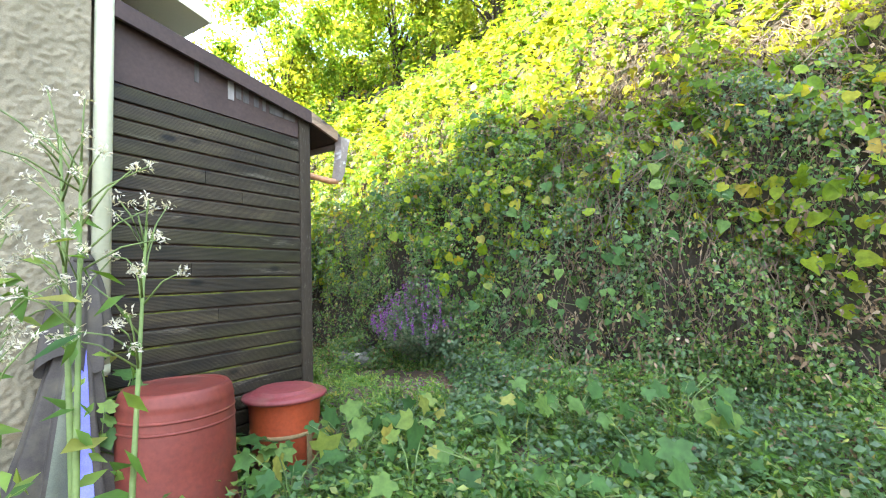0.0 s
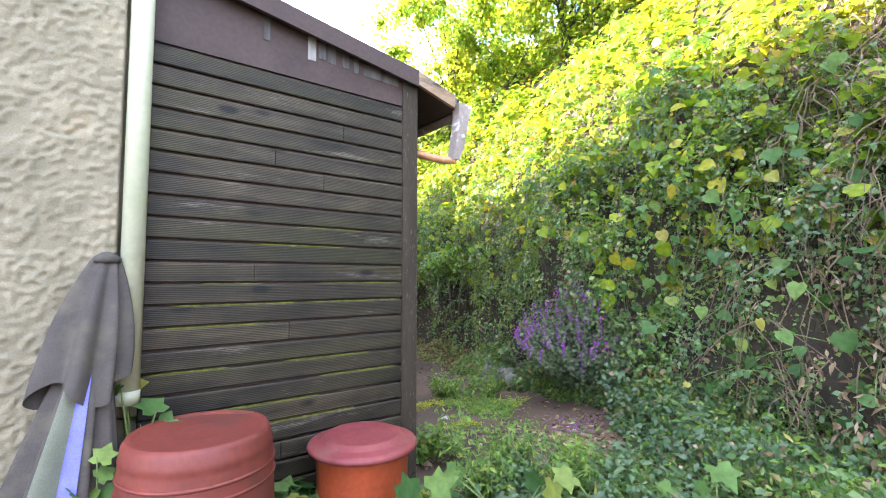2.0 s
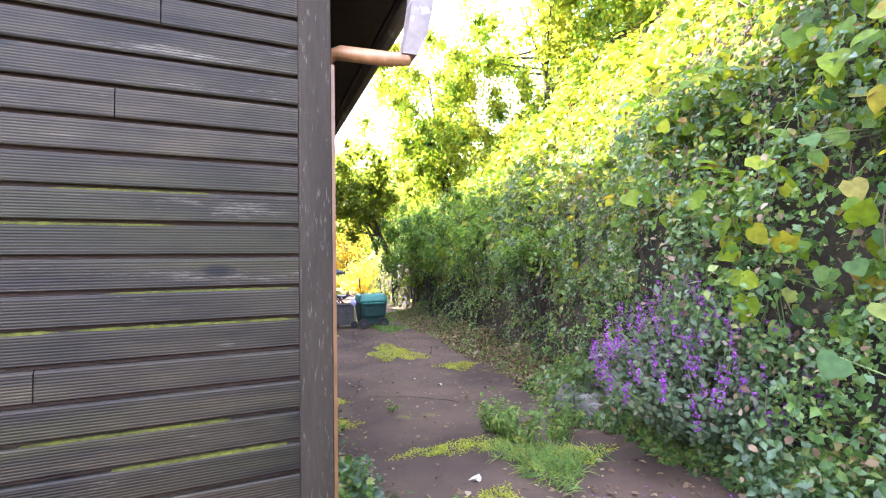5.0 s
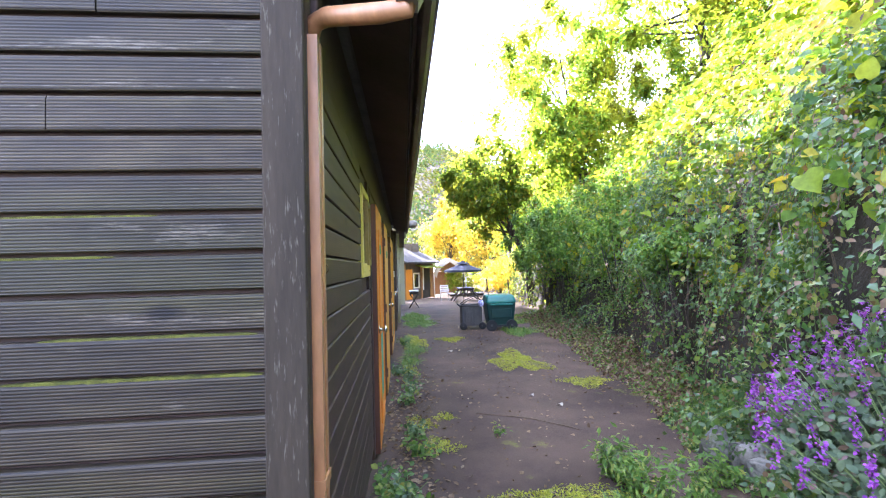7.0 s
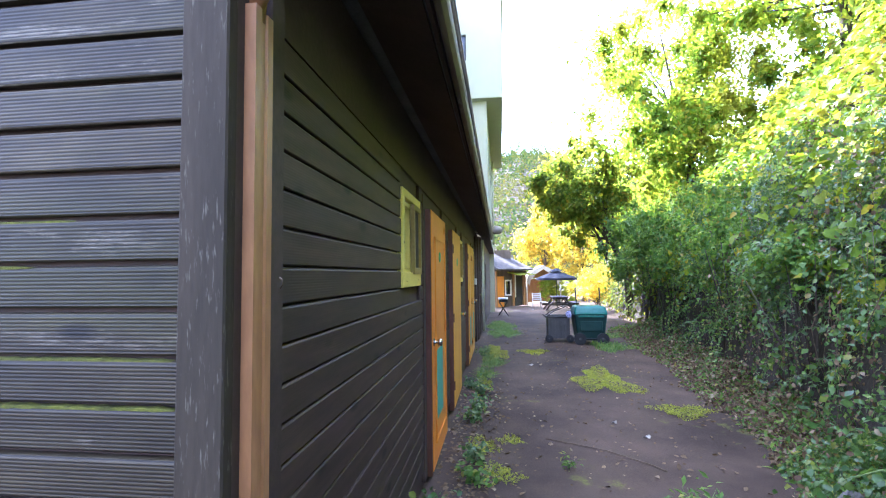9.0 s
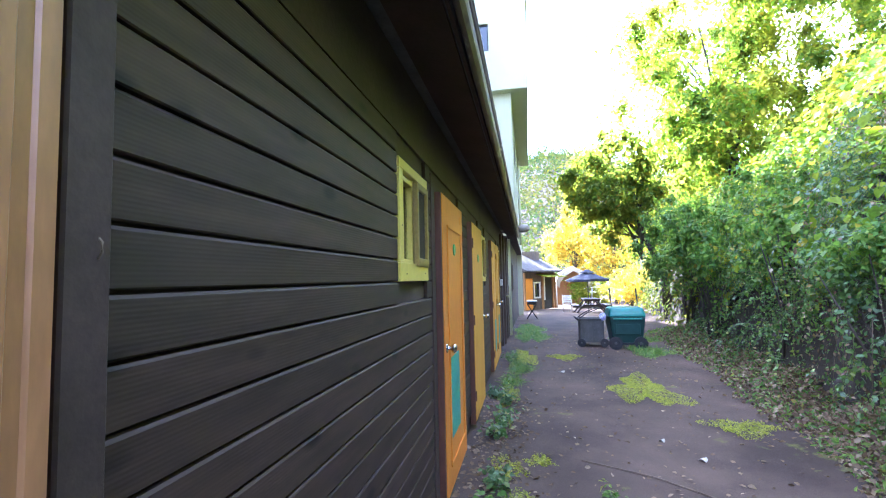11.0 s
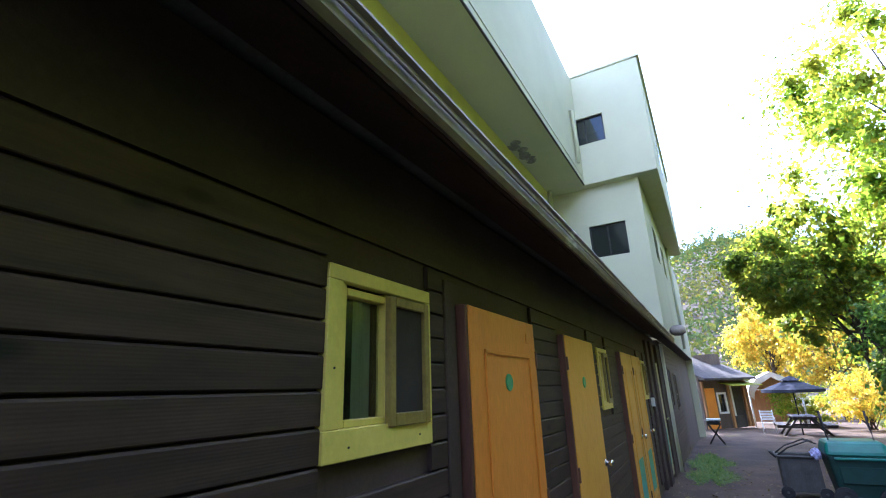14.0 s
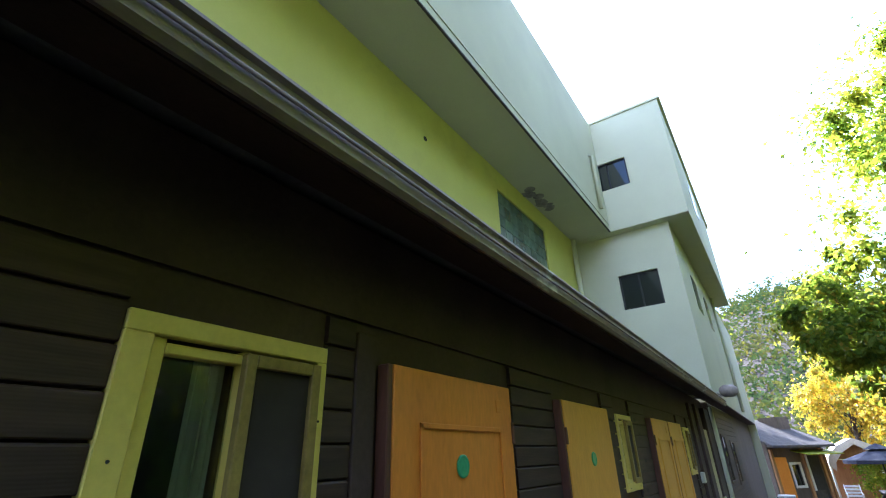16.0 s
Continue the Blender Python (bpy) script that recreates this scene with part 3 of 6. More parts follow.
for row in range(1, 23):
    cuts = [END_W]
    if row in (2, 3, 17, 18, 9, 12, 20):
        cuts.append({17: -0.60, 18: -0.86, 16: -0.75, 3: -0.80, 2: -0.55}.get(row, rs.uniform(-1.1, -0.4)))
    cuts.append(-0.10)
    for a, b in zip(cuts, cuts[1:]):
        end_board(a + 0.0015, b - 0.0015, row, wall_end)
for row, spans in ((11, ((-1.30, -.72), (-.70, -.11))), (8, ((-.80, -.30), (-1.38, -1.05))), (14, ((-.95, -.45),)), (12, ((-.62, -.12), (-1.2, -.9))), (7, ((-.60, -.14),)), (10, ((-1.35, -.85),)), (5, ((-1.1, -.4),)), (6, ((-1.35, -.6),)), (15, ((-.75, -.35),))):
    for x0, x1 in spans:
        zl = GROOVE0 + row * PITCH
        n = int((x1 - x0) / .012)
        bm = bmesh.new()
        lo = []
        for k in range(n + 1):
            xq = x0 + (x1 - x0) * k / n
            h = (.0018 + .0035 * abs(noise.noise((xq * 23, row, 0)))) * min(1, k / 4, (n - k) / 4)
            lo.append([bm.verts.new((xq, yq, zl + zq)) for yq, zq in ((-.0195, -.0128 - h), (-.0200, -.0118 + h), (-.0050, -.0105 + h * 1.4))])
        for a, b in zip(lo, lo[1:]):
            for q in range(2):
                bm.faces.new((a[q], b[q], b[q + 1], a[q + 1]))
        part("moss_line", bm, "ledge_moss", wall_end, "yellow-green moss on a board ledge")
top_z = GROOVE0 + 23 * PITCH
part("gable_panel", prism([(END_W, top_z), (-0.10, top_z), (-0.10, ROOF(-.1) - 0.05), (END_W, ROOF(END_W) - 0.05)], "y", -0.016, -0.002), "dark_panel", wall_end)
for i, (xa, xb, ha, hb) in enumerate([(-.70, -.655, 0, .13), (-.64, -.60, .02, .10), (-.585, -.54, .0, .10), (-.50, -.46, .03, .09), (-.43, -.40, .02, .09), (-.37, -.25, .02, .075), (-.93, -.90, .0, .13), (-.24, -.13, .01, .06)]):
    zt = ROOF((xa + xb) / 2) - 0.06
    part("worn_patch", box(xa, xb, -0.0205, -0.017, max(top_z + .005, zt - hb), zt - ha * .2, 0.001), "pale_wear" if i == 0 else "grey_wear", wall_end)
part("corner_post", box(-0.10, 0.004, -0.036, 0.0, 0.1, ROOF(0) - 0.06, 0.004), "post", wall_end)
# the post's return on the long side
part("corner_trim", box(-0.043, 0.012, 0.125, 0.195, 0.1, 2.56, 0.004), "dark_panel", wall_end)

# long wall with its openings: (y0, y1, z0, z1)
OPEN = [(1.78, 2.27, 1.535, 2.03), (2.62, 3.54, 0.03, 2.08), (4.28, 5.24, 0.03, 2.08), (5.66, 6.06, 1.50, 2.01),
        (6.80, 7.62, 0.03, 2.09), (7.68, 8.50, 0.03, 2.09), (8.92, 9.30, 1.50, 2.05), (10.45, 11.05, 0.03, 2.10)]
LONG_END = 11.6
wall_long = tagged(part("wall_long", box(-0.10, 0.0, 0.08, OPEN[0][0], 0.0, 2.62), "dark_panel"), "long dark brown timber wall with doors and windows", "wall", kind="structure")
for k, (a, b, c, d) in enumerate(OPEN):
    nxt = OPEN[k + 1][0] if k + 1 < len(OPEN) else LONG_END
    if c > 0.2:
        part("wall_section", box(-0.10, 0.0, a, b, 0.0, c), "dark_panel", wall_long)
    part("wall_section", box(-0.10, 0.0, a, b, d, 2.62), "dark_panel", wall_long)
    part("wall_section", box(-0.10, 0.0, b, nxt, 0.0, 2.62), "dark_panel", wall_long)
LP, LG0 = 0.1035, 0.140
long_profile = [(0, 0.003), (-0.004, 0.0), (-0.019, 0.0), (-0.022, 0.003), (-0.022, LP - 0.014), (-0.018, LP - 0.008), (-0.006, LP - 0.006), (0, LP - 0.006)]
seg = [(0.155, 1.72), (2.33, 2.46), (3.66, 4.24), (5.28, 5.60), (6.12, 6.72), (8.56, 8.86), (9.36, 9.70)]
for row in range(0, 20):
    z = LG0 + row * LP
    z1 = z + LP
    runs = []
    for a, b in seg:
        runs.append((a, b))
    if z1 < 1.48:
        runs = [(0.155, 2.46)] + [r for r in runs if r[0] not in (0.155, 2.33)]
        runs = [r for r in runs if r[0] not in (5.28, 6.12)] + [(5.28, 6.72)]
    for a, b in runs:
        cuts = [a, b]
        for u, v in zip(cuts, cuts[1:]):
            j = rs.uniform(-0.0015, 0.0015)
            part("board", prism([(-q + j, w + z) for q, w in long_profile], "y", u + .001, v - .001), "board_long", wall_long)
part("frieze_panel", box(0.001, 0.016, 0.155, LONG_END, LG0 + 20 * LP + 0.004, 2.60), "dark_panel", wall_long)
part("door_side_trim", box(0.001, 0.030, 2.465, 2.565, 0.05, 2.17, 0.004), "dark_panel", wall_long)
# the projecting dark panel further on and the flat wall after it
part("projecting_panel", box(0.001, 0.06, 9.72, 10.05, 0.0, 2.45, 0.006), "dark_panel", wall_long)
part("flat_panel", box(0.001, 0.10, 10.06, 10.44, 0.0, 2.45, 0.004), "dark_panel", wall_long)
part("flat_panel", box(0.001, 0.10, 11.06, LONG_END, 0.0, 2.45, 0.004), "dark_panel", wall_long)
part("drain_pipe", tube([(0.15, LONG_END + 0.05, 0.0), (0.15, LONG_END + 0.05, 2.5)], 0.035, 10), "pale_wall", wall_long)
wall_long.location.x = -0.045
part("wall_back", box(END_W, -0.10, LONG_END - .1, LONG_END, 0.0, 2.62), "dark_panel", wall_long)

roof = tagged(part("shed_roof", prism([(-1.66, ROOF(-1.66) - .03), (0, ROOF(0) - .03), (0.30, ROOF(0.30) - .03), (0.30, ROOF(.30) + .03), (0, ROOF(0) + .03), (-1.66, ROOF(-1.66) + .03)], "y", -0.06, LONG_END + 0.05), "roof"), "low sloping shed roof of grey sheets", "roof", kind="structure")
soffit = part("soffit", prism([(0.02, ROOF(0.02) - .05), (0.29, ROOF(0.29) - .05), (0.29, ROOF(.29) - .034), (0.02, ROOF(0.02) - .034)], "y", -0.05, LONG_END), "dark_panel", roof)
part("rake_board", prism([(-1.42, ROOF(-1.42) - .085), (-0.02, ROOF(-.02) - .085), (-0.02, ROOF(-.02) + .015), (-1.42, ROOF(-1.42) + .015)], "y", -0.084, -0.062), "dark_panel", roof)
part("rake_end", prism([(-0.02, ROOF(-.02) - .075), (0.265, ROOF(.265) - .062), (0.265, ROOF(.265) + .022), (-0.02, ROOF(-.02) + .012)], "y", -0.086, -0.062), "worn_wood", roof, "flaking orange-brown rake board end")
part("fascia", box(0.302, 0.318, -0.06, LONG_END, 2.525, 2.60), "dark_panel", roof)

# gutter: open channel with rolled lip, and its crooked outlet and down pipe
gutter = empty("gutter", "weathered brown metal gutter with flaking paint", "gutter")
gp_ = [(0.332, 2.655), (0.332, 2.625), (0.352, 2.560), (0.375, 2.548), (0.392, 2.565), (0.398, 2.632), (0.412, 2.640), (0.412, 2.650), (0.392, 2.648), (0.384, 2.572), (0.372, 2.557), (0.358, 2.566), (0.338, 2.628), (0.338, 2.655)]
part("channel", prism([(a - .012, c - .058) for a, c in gp_], "y", -0.05, LONG_END + .1), "gutter", gutter)
part("gutter_bead", tube([(0.393, -0.05, 2.542), (0.393, LONG_END + .1, 2.542)], 0.006, 6), "gutter", gutter)
spout = empty("downspout", "pinkish copper-brown rectangular downspout at the shed corner", "downspout")
bm = bmesh.new()
ring = [[(0.285, -0.10), (0.400, -0.10), (0.400, -0.02), (0.285, -0.02)], [(0.290, -0.10), (0.375, -0.10), (0.375, -0.03), (0.290, -0.03)], [(0.258, -0.10), (0.330, -0.10), (0.330, -0.03), (0.258, -0.03)], [(0.235, -0.095), (0.290, -0.095), (0.290, -0.035), (0.235, -0.035)]]
zz = [2.565, 2.49, 2.27, 2.185]
lv = [[bm.verts.new((a, b, z)) for a, b in r] for r, z in zip(ring, zz)]
for a, b in zip(lv, lv[1:]):
    for k in range(4):
        bm.faces.new((a[k], a[(k + 1) % 4], b[(k + 1) % 4], b[k]))
bm.faces.new(lv[-1])
bmesh.ops.recalc_face_normals(bm, faces=bm.faces[:])
part("outlet", bm, "gutter", spout, "rust-brown tapered gutter outlet")
part("elbow", tube([(0.275, -0.065, 2.225), (0.262, -0.065, 2.18), (0.20, -0.05, 2.175), (0.05, 0.045, 2.215), (0.012, 0.064, 2.205), (0.0, 0.067, 2.14)], 0.026, 10), "copper", spout)
prof = [(-0.030, 0.030), (0.026, 0.030), (0.026, 0.056), (0.021, 0.060), (0.021, 0.078), (0.026, 0.082), (0.026, 0.106), (-0.030, 0.106)]
part("pipe", prism([(a, b) for a, b in prof], "z", 0.12, 2.16), "copper", spout)
part("strap", prism([(-.032, .027), (.030, .027), (.030, .109), (-.032, .109)], "z", 0.98, 1.005), "copper", spout)


# ---- windows and doors of the shed ----
def shed_window(y0, y1, z0, z1, name, label, group="shed windows"):
    w = empty(name, label, "window", group, (-0.045, y0, z0), "structure")
    W, H = y1 - y0, z1 - z0
    def add(nm, bm, mat, lab=""):
        return part(nm, bm, mat, w, lab)
    b = 0.068 if W > .5 else 0.05
    fr = bmesh.new()
    box(-0.02, 0.034, 0, W, 0, b * 1.35, .003, fr)
    box(-0.02, 0.034, 0, W, H - b * .75, H, .003, fr)
    box(-0.02, 0.034, 0, b, b * 1.35, H - b * .75, .003, fr)
    box(-0.02, 0.034, W - b * .62, W, b * 1.35, H - b * .75, .003, fr)
    add("frame", fr, "lime_paint")
    m_ = b + (W - b * 1.62) * 0.53
    s = bmesh.new()
    z_a, z_b = b * 1.35, H - b * .75
    t = 0.028
    box(-0.03, 0.014, b, b + .038, z_a, z_b, .003, s)
    box(-0.03, 0.014, m_ - .014, m_ + .01, z_a, z_b, .003, s)
    box(-0.03, 0.014, b + .038, m_ - .014, z_a, z_a + t * .8, .003, s)
    box(-0.03, 0.014, b + .038, m_ - .014, z_b - t * 1.4, z_b - .012, .003, s)
    add("sash", s, "lime_paint")
    add("pane", box(-0.022, -0.018, b + .038, m_ - .014, z_a + t * .8, z_b - t * 1.4), "clear_glass").visible_shadow = False
    c = bmesh.new()
    ww = (m_ - t - b) * .36
    n = 14
    prev = None
    for i in range(n + 1):
        yy = m_ - t - ww + ww * i / n
        xx = -0.06 + 0.012 * math.sin(i * 1.9)
        v = (c.verts.new((xx, yy, z_a)), c.verts.new((xx, yy, z_b)))
        if prev:
            c.faces.new((prev[0], v[0], v[1], prev[1]))
        prev = v
    add("curtain", c, "curtain")
    s2 = bmesh.new()
    t = 0.046
    r0, r1 = m_ - .020, W - b * .62 + .012
    box(0.018, 0.046, r0, r0 + t * .75, z_a - .012, z_b - .01, .003, s2)
    box(0.018, 0.046, r1 - t * .75, r1, z_a - .012, z_b - .01, .003, s2)
    box(0.018, 0.046, r0 + t * .75, r1 - t * .75, z_a - .012, z_a + t * .7, .003, s2)
    box(0.018, 0.046, r0 + t * .75, r1 - t * .75, z_b - t, z_b - .01, .003, s2)
    add("screen_frame", s2, "olive_sash", "olive-brown sliding screen frame")
    add("screen_mesh", box(0.024, 0.030, r0 + t * .7, r1 - t * .7, z_a + t * .6, z_b - t * .95), "screen", "dark insect screen")
    for yy, zz_ in ((b * .5, H * .45), (b * 1.6, b * .55), (W - b * 1.4, b * .6), (W - .02, H * .62)):
        add("screw_hole", lathe([(0.004, 0), (0.004, .002)], 8), "rubber").matrix_basis = pose(0.0345, yy, zz_, 0, 90, 0)
    return w


shed_window(1.72, 2.325, 1.483, 2.083, "window_1", "small sliding window in a thick lime-yellow wooden frame")
shed_window(5.62, 6.10, 1.448, 2.060, "window_2", "narrow lime-yellow framed sliding window between doors")
shed_window(8.88, 9.34, 1.45, 2.06, "window_3", "small pale framed window beside the paired doors")
# dim room behind the windows
room = tagged(part("shed_partition", box(-1.35, -0.9, 0.1, LONG_END - .15, 0.05, 2.6), "dark_panel"), "dark inner partition behind the shed windows", "wall", kind="structure")


def knob(parent, y, z, x=0.0):
    k = part("door_knob", lathe([(0.030, 0), (0.030, .006), (0.012, .010), (0.012, .030), (0.026, .038), (0.030, .052), (0.024, .066), (0.0, .070)], 18), "chrome", parent, "round chrome door knob")
    k.matrix_basis = pose(x, y, z, 0, 90, 0)


def shed_door(name, label, y0, y1, z1, mat, knob_y, moulded, teal=None, sign=True, jamb=True):
    d = empty(name, label, "door", "shed doors", (-0.015, y0, 0.06), "structure")
    W, H = y1 - y0, z1 - 0.06
    leaf_bm = box(-0.01, 0.040, 0.0, W, 0.0, H, .004)
    part("leaf", leaf_bm, mat, d)
    if jamb:
        part("jamb", box(-0.02, 0.036, -0.030, -0.002, -0.02, H + .0, .004), "red_jamb", d, "dark red-brown door jamb")
    if moulded:
        fr = bmesh.new()
        a, b_, c, e = .15, W - .12, .16, H - .20
        for q in ((a, b_, c, c + .022), (a, b_, e - .022, e)):
            box(0.040, 0.050, q[0], q[1], q[2], q[3], .003, fr)
        for q in ((a, a + .022), (b_ - .022, b_)):
            box(0.040, 0.050, q[0], q[1], c, e, .003, fr)
        part("moulding", fr, mat, d)
        part("latch_plate", box(0.040, 0.044, W - .16, W - .11, H - .13, H - .07, .002), mat, d)
    if teal:
        part("teal_panel", box(0.0405, 0.046, teal[0] * W, teal[1] * W, teal[2], teal[3], .002), "teal", d, "scuffed teal painted panel")
    if sign:
        s = part("round_sign", lathe([(0.045, 0), (0.045, .006), (0.041, .009), (0.034, .009), (0.032, .007), (0, .007)], 28), "sign_green", d, "small round green sign")
        s.matrix_basis = pose(0.041, W * .48, H - .36, 0, 90, 0)
    for hz in (.25, H * .5, H - .22):
        hy = W if knob_y < W / 2 else 0.0
        part("hinge", box(0.030, 0.048, hy - .012, hy + .012, hz - .05, hz + .05, .003), "red_jamb", d, "rusty door hinge")
    knob(d, knob_y, 0.97, 0.041)
    return d


shed_door("door_1", "orange-tan panelled wooden door with teal patch, closed", 2.62, 3.545, 2.07, "orange_door", 0.055, True, (.22, .62, .33, .88))
shed_door("door_2", "plain tan plywood door with round green sign, closed", 4.285, 5.245, 2.072, "tan_door", 0.905, False)
shed_door("door_3", "narrow tan door with teal lower patch, closed", 6.80, 7.62, 2.08, "tan_door", 0.74, True, (.2, .7, .25, .75), sign=False)
shed_door("door_4", "tan door of a pair with teal lower patch, closed", 7.68, 8.50, 2.08, "tan_door", 0.74, True, (.2, .7, .25, .75), sign=False)
shed_door("door_5", "pale olive-yellow narrow door in the flat wall", 10.46, 11.04, 2.08, "pale_door", 0.52, False, (.2, .7, .2, .8), sign=False, jamb=False)

tagged(part("switch_box", box(-.022, .03, 9.55, 9.65, 1.32, 1.46, .006), "white_paint"), "small pale switch box on the dark wall", "switch box")
hook = part("wire_hook", tube([(.011, .175, 1.556), (.020, .172, 1.550), (.022, .170, 1.536), (.014, .172, 1.528)], .0018, 6), "worn_wood")
tagged(hook, "small bent metal hook on the corner trim", "hook")

# round vent at the gutter's far end
vent = empty("vent_hood", "round weathered beige vent hood at the gutter end", "vent")
part("hood", lathe([(0.0, -.11), (.09, -.10), (.15, -.05), (.16, 0), (.15, .05), (.09, .10), (0, .11)], 20, at=(0.50, LONG_END - .15, 2.74)), "gutter", vent)
part("stub", tube([(0.40, LONG_END - .15, 2.70), (0.2, LONG_END - .15, 2.70)], .05, 10), "vent", vent)

# ---- main building ----
YW = -1.64           # yellow wall plane
UP = -0.80           # upper storey plane
building = empty("building", "three-storey pale yellow rendered building behind the shed", "building", at=(-4, 5, 0))
def bpart(name, bm, mat, label=""):
    ob = part(name, bm, mat, building, label)
    ob.matrix_parent_inverse = pose(-4, 5, 0).inverted()
    return ob
GB = (6.98, 8.86, 4.83, 5.68)
for q in ((0.4, GB[0], 0, 6.05), (GB[1], 10.9, 0, 6.05), (GB[0], GB[1], 0, GB[2]), (GB[0], GB[1], GB[3], 6.05)):
    bpart("wall", box(YW - .25, YW, *q), "yellow_wall", "lime-yellow rendered wall")
bpart("storey_slab", box(-6.2, UP - .01, 0.4, 10.53, 6.05, 6.22), "pale_wall", "projecting pale floor slab")
bpart("drip_edge", box(UP - .02, UP + .008, 0.38, 10.50, 6.036, 6.06), "grey_tile", "dark drip edge under the slab")
bpart("upper_wall", box(-6.2, UP, 0.4, 10.52, 6.225, 8.92), "pale_wall")
bpart("lower_core", box(-6.2, YW - .26, 0.4, 10.9, 0, 6.04), "pale_wall")
for k in range(8):
    for j in range(4):
        a = GB[0] + k * (GB[1] - GB[0]) / 8
        c = GB[2] + j * (GB[3] - GB[2]) / 4
        bpart("glass_block", box(YW - .10, YW - .02, a + .008, a + .227, c + .008, c + .204, .008), "glass_block")
bpart("block_mortar", box(YW - .12, YW - .04, GB[0], GB[1], GB[2], GB[3]), "pale_wear")
# stair tower with its recessed lower front
TX0, TX1 = -6.2, 0.72
def tower_front(y, z0, z1, win):
    a, b, c, d = win
    for q in ((TX0, a, z0, z1), (b, TX1 if z0 > 6 else 0.30, z0, z1), (a, b, z0, c), (a, b, d, z1)):
        bpart("tower_front_wall", box(q[0], q[1], y, y + .2, q[2], q[3]), "pale_wall")
tower_front(10.53, 6.06, 8.915, (-1.05, -.20, 7.06, 7.76))
tower_front(10.75, 2.63, 6.055, (-.88, -.10, 4.38, 5.12))
bpart("tower_upper_side", box(0.50, TX1, 10.73, 18.4, 6.06, 8.915), "pale_wall")
# lower storey lengthened past the tower's end so that it shades the yard
bpart("tower_lower_side", box(0.10, 0.30, 10.96, 23.0, 2.62, 6.055), "pale_wall")
bpart("ground_storey_wall", box(-.20, 0.05, LONG_END + .12, 16.2, -.5, 2.60, .006), "brown_wall", "dark brown boarded ground storey")
for k in range(24):
    bpart("ground_storey_board", box(.0505, .066, LONG_END + .14, 16.18, .02 + k * .107, .02 + k * .107 + .098, .002), "board_long")
for a, b, c, d in ((12.6, 13.1, 1.2, 2.0), (14.2, 14.8, 1.1, 1.9)):
    w = bpart("ground_window", box(.067, .075, a, b, c, d), "glass", "dark window in the boarded wall")
    f = bmesh.new()
    for q in ((a - .05, a, c - .05, d + .05), (b, b + .05, c - .05, d + .05), (a, b, c - .05, c), (a, b, d, d + .05)):
        box(.067, .09, *q, bm=f)
    part("window_frame", f, "brown_wall", w)
bpart("ground_storey_wall", box(-.2, 0.06, 16.2, 23.0, -.7, 2.60, .006), "brown_wall", "brown ground storey wall")
bpart("tower_underside", box(-6.2, TX1 - .01, 10.54, 18.4, 6.05, 6.058), "pale_wall")
bpart("tower_roof", box(-6.2, TX1 + .06, 10.50, 18.6, 8.92, 8.98), "pale_wall")
bpart("tower_back", box(-6.2, TX1, 18.2, 18.4, 6.06, 8.915), "pale_wall")
# added dark strip that hides the brightly lit underside of the tower side
bpart("underside_cover", box(.052, 0.298, LONG_END + .12, 22.98, 2.598, 2.617), "dark_panel", "dark strip added over the tower side's pale underside")
# top and back that close the added length
bpart("terrace", box(-6.2, 0.30, 18.41, 23.0, 6.0, 6.054), "pale_wall")
bpart("rear_wall", box(-6.2, 0.30, 23.0, 23.2, -.7, 6.055), "pale_wall")
for nm, (a, b, c, d), yq in (("window", (-1.05, -.20, 7.06, 7.76), 10.60), ("window", (-.88, -.10, 4.38, 5.12), 10.82)):
    w = bpart(nm, box(a, b, yq, yq + .012, c, d), "glass", "dark square window pane")
    f = bmesh.new()
    for q in ((a, a + .03, c, d), (b - .03, b, c, d), (a, b, c, c + .03), (a, b, d - .03, d), ((a + b) / 2 - .015, (a + b) / 2 + .015, c, d)):
        box(q[0], q[1], yq - .02, yq - .001, q[2], q[3], bm=f)
    ob = part("window_frame", f, "rubber", w)
for yq, zq in ((12.5, 4.6), (14.5, 4.6), (13.5, 7.4)):
    xs_ = 0.301 if zq < 6 else TX1 + .001
    w = bpart("side_window", box(xs_, xs_ + .01, yq, yq + .7, zq, zq + .8), "glass", "narrow dark side window")
bpart("wall_pipe", tube([(YW + .08, 10.30, 2.9), (YW + .08, 10.30, 6.0)], .05, 10), "pale_wall")
bpart("wall_pipe", tube([(UP + .06, 9.85, 6.3), (UP + .06, 9.85, 7.6), (UP - .05, 9.85, 7.65)], .04, 10), "pale_wall")
bpart("wall_pipe", tube([(0.345, 17.0, 2.7), (0.345, 17.0, 6.0)], .04, 10), "pale_wall")
gf = random.Random(12)
for k in range(9):
    bm = bmesh.new()
    bmesh.ops.create_icosphere(bm, subdivisions=2, radius=1)
    yk, xk = 7.9 + k * .11 + gf.uniform(-.05, .05), YW + .14 + gf.uniform(-.08, .10)
    for v in bm.verts:
        q = 1 + .6 * noise.noise(v.co * 2.3 + Vector((k, 0, 0)))
        v.co = Vector((xk + v.co.x * .10 * q, yk + v.co.y * .09 * q, 6.05 + v.co.z * .035 * q))
    bpart("flaked_render", bm, "pale_wear", "flaking render under the slab")
bpart("hole", lathe([(.035, 0), (.035, .004)], 12), "rubber").matrix_basis = pose(YW + .002, 5.05, 5.45, 0, 90, 0)

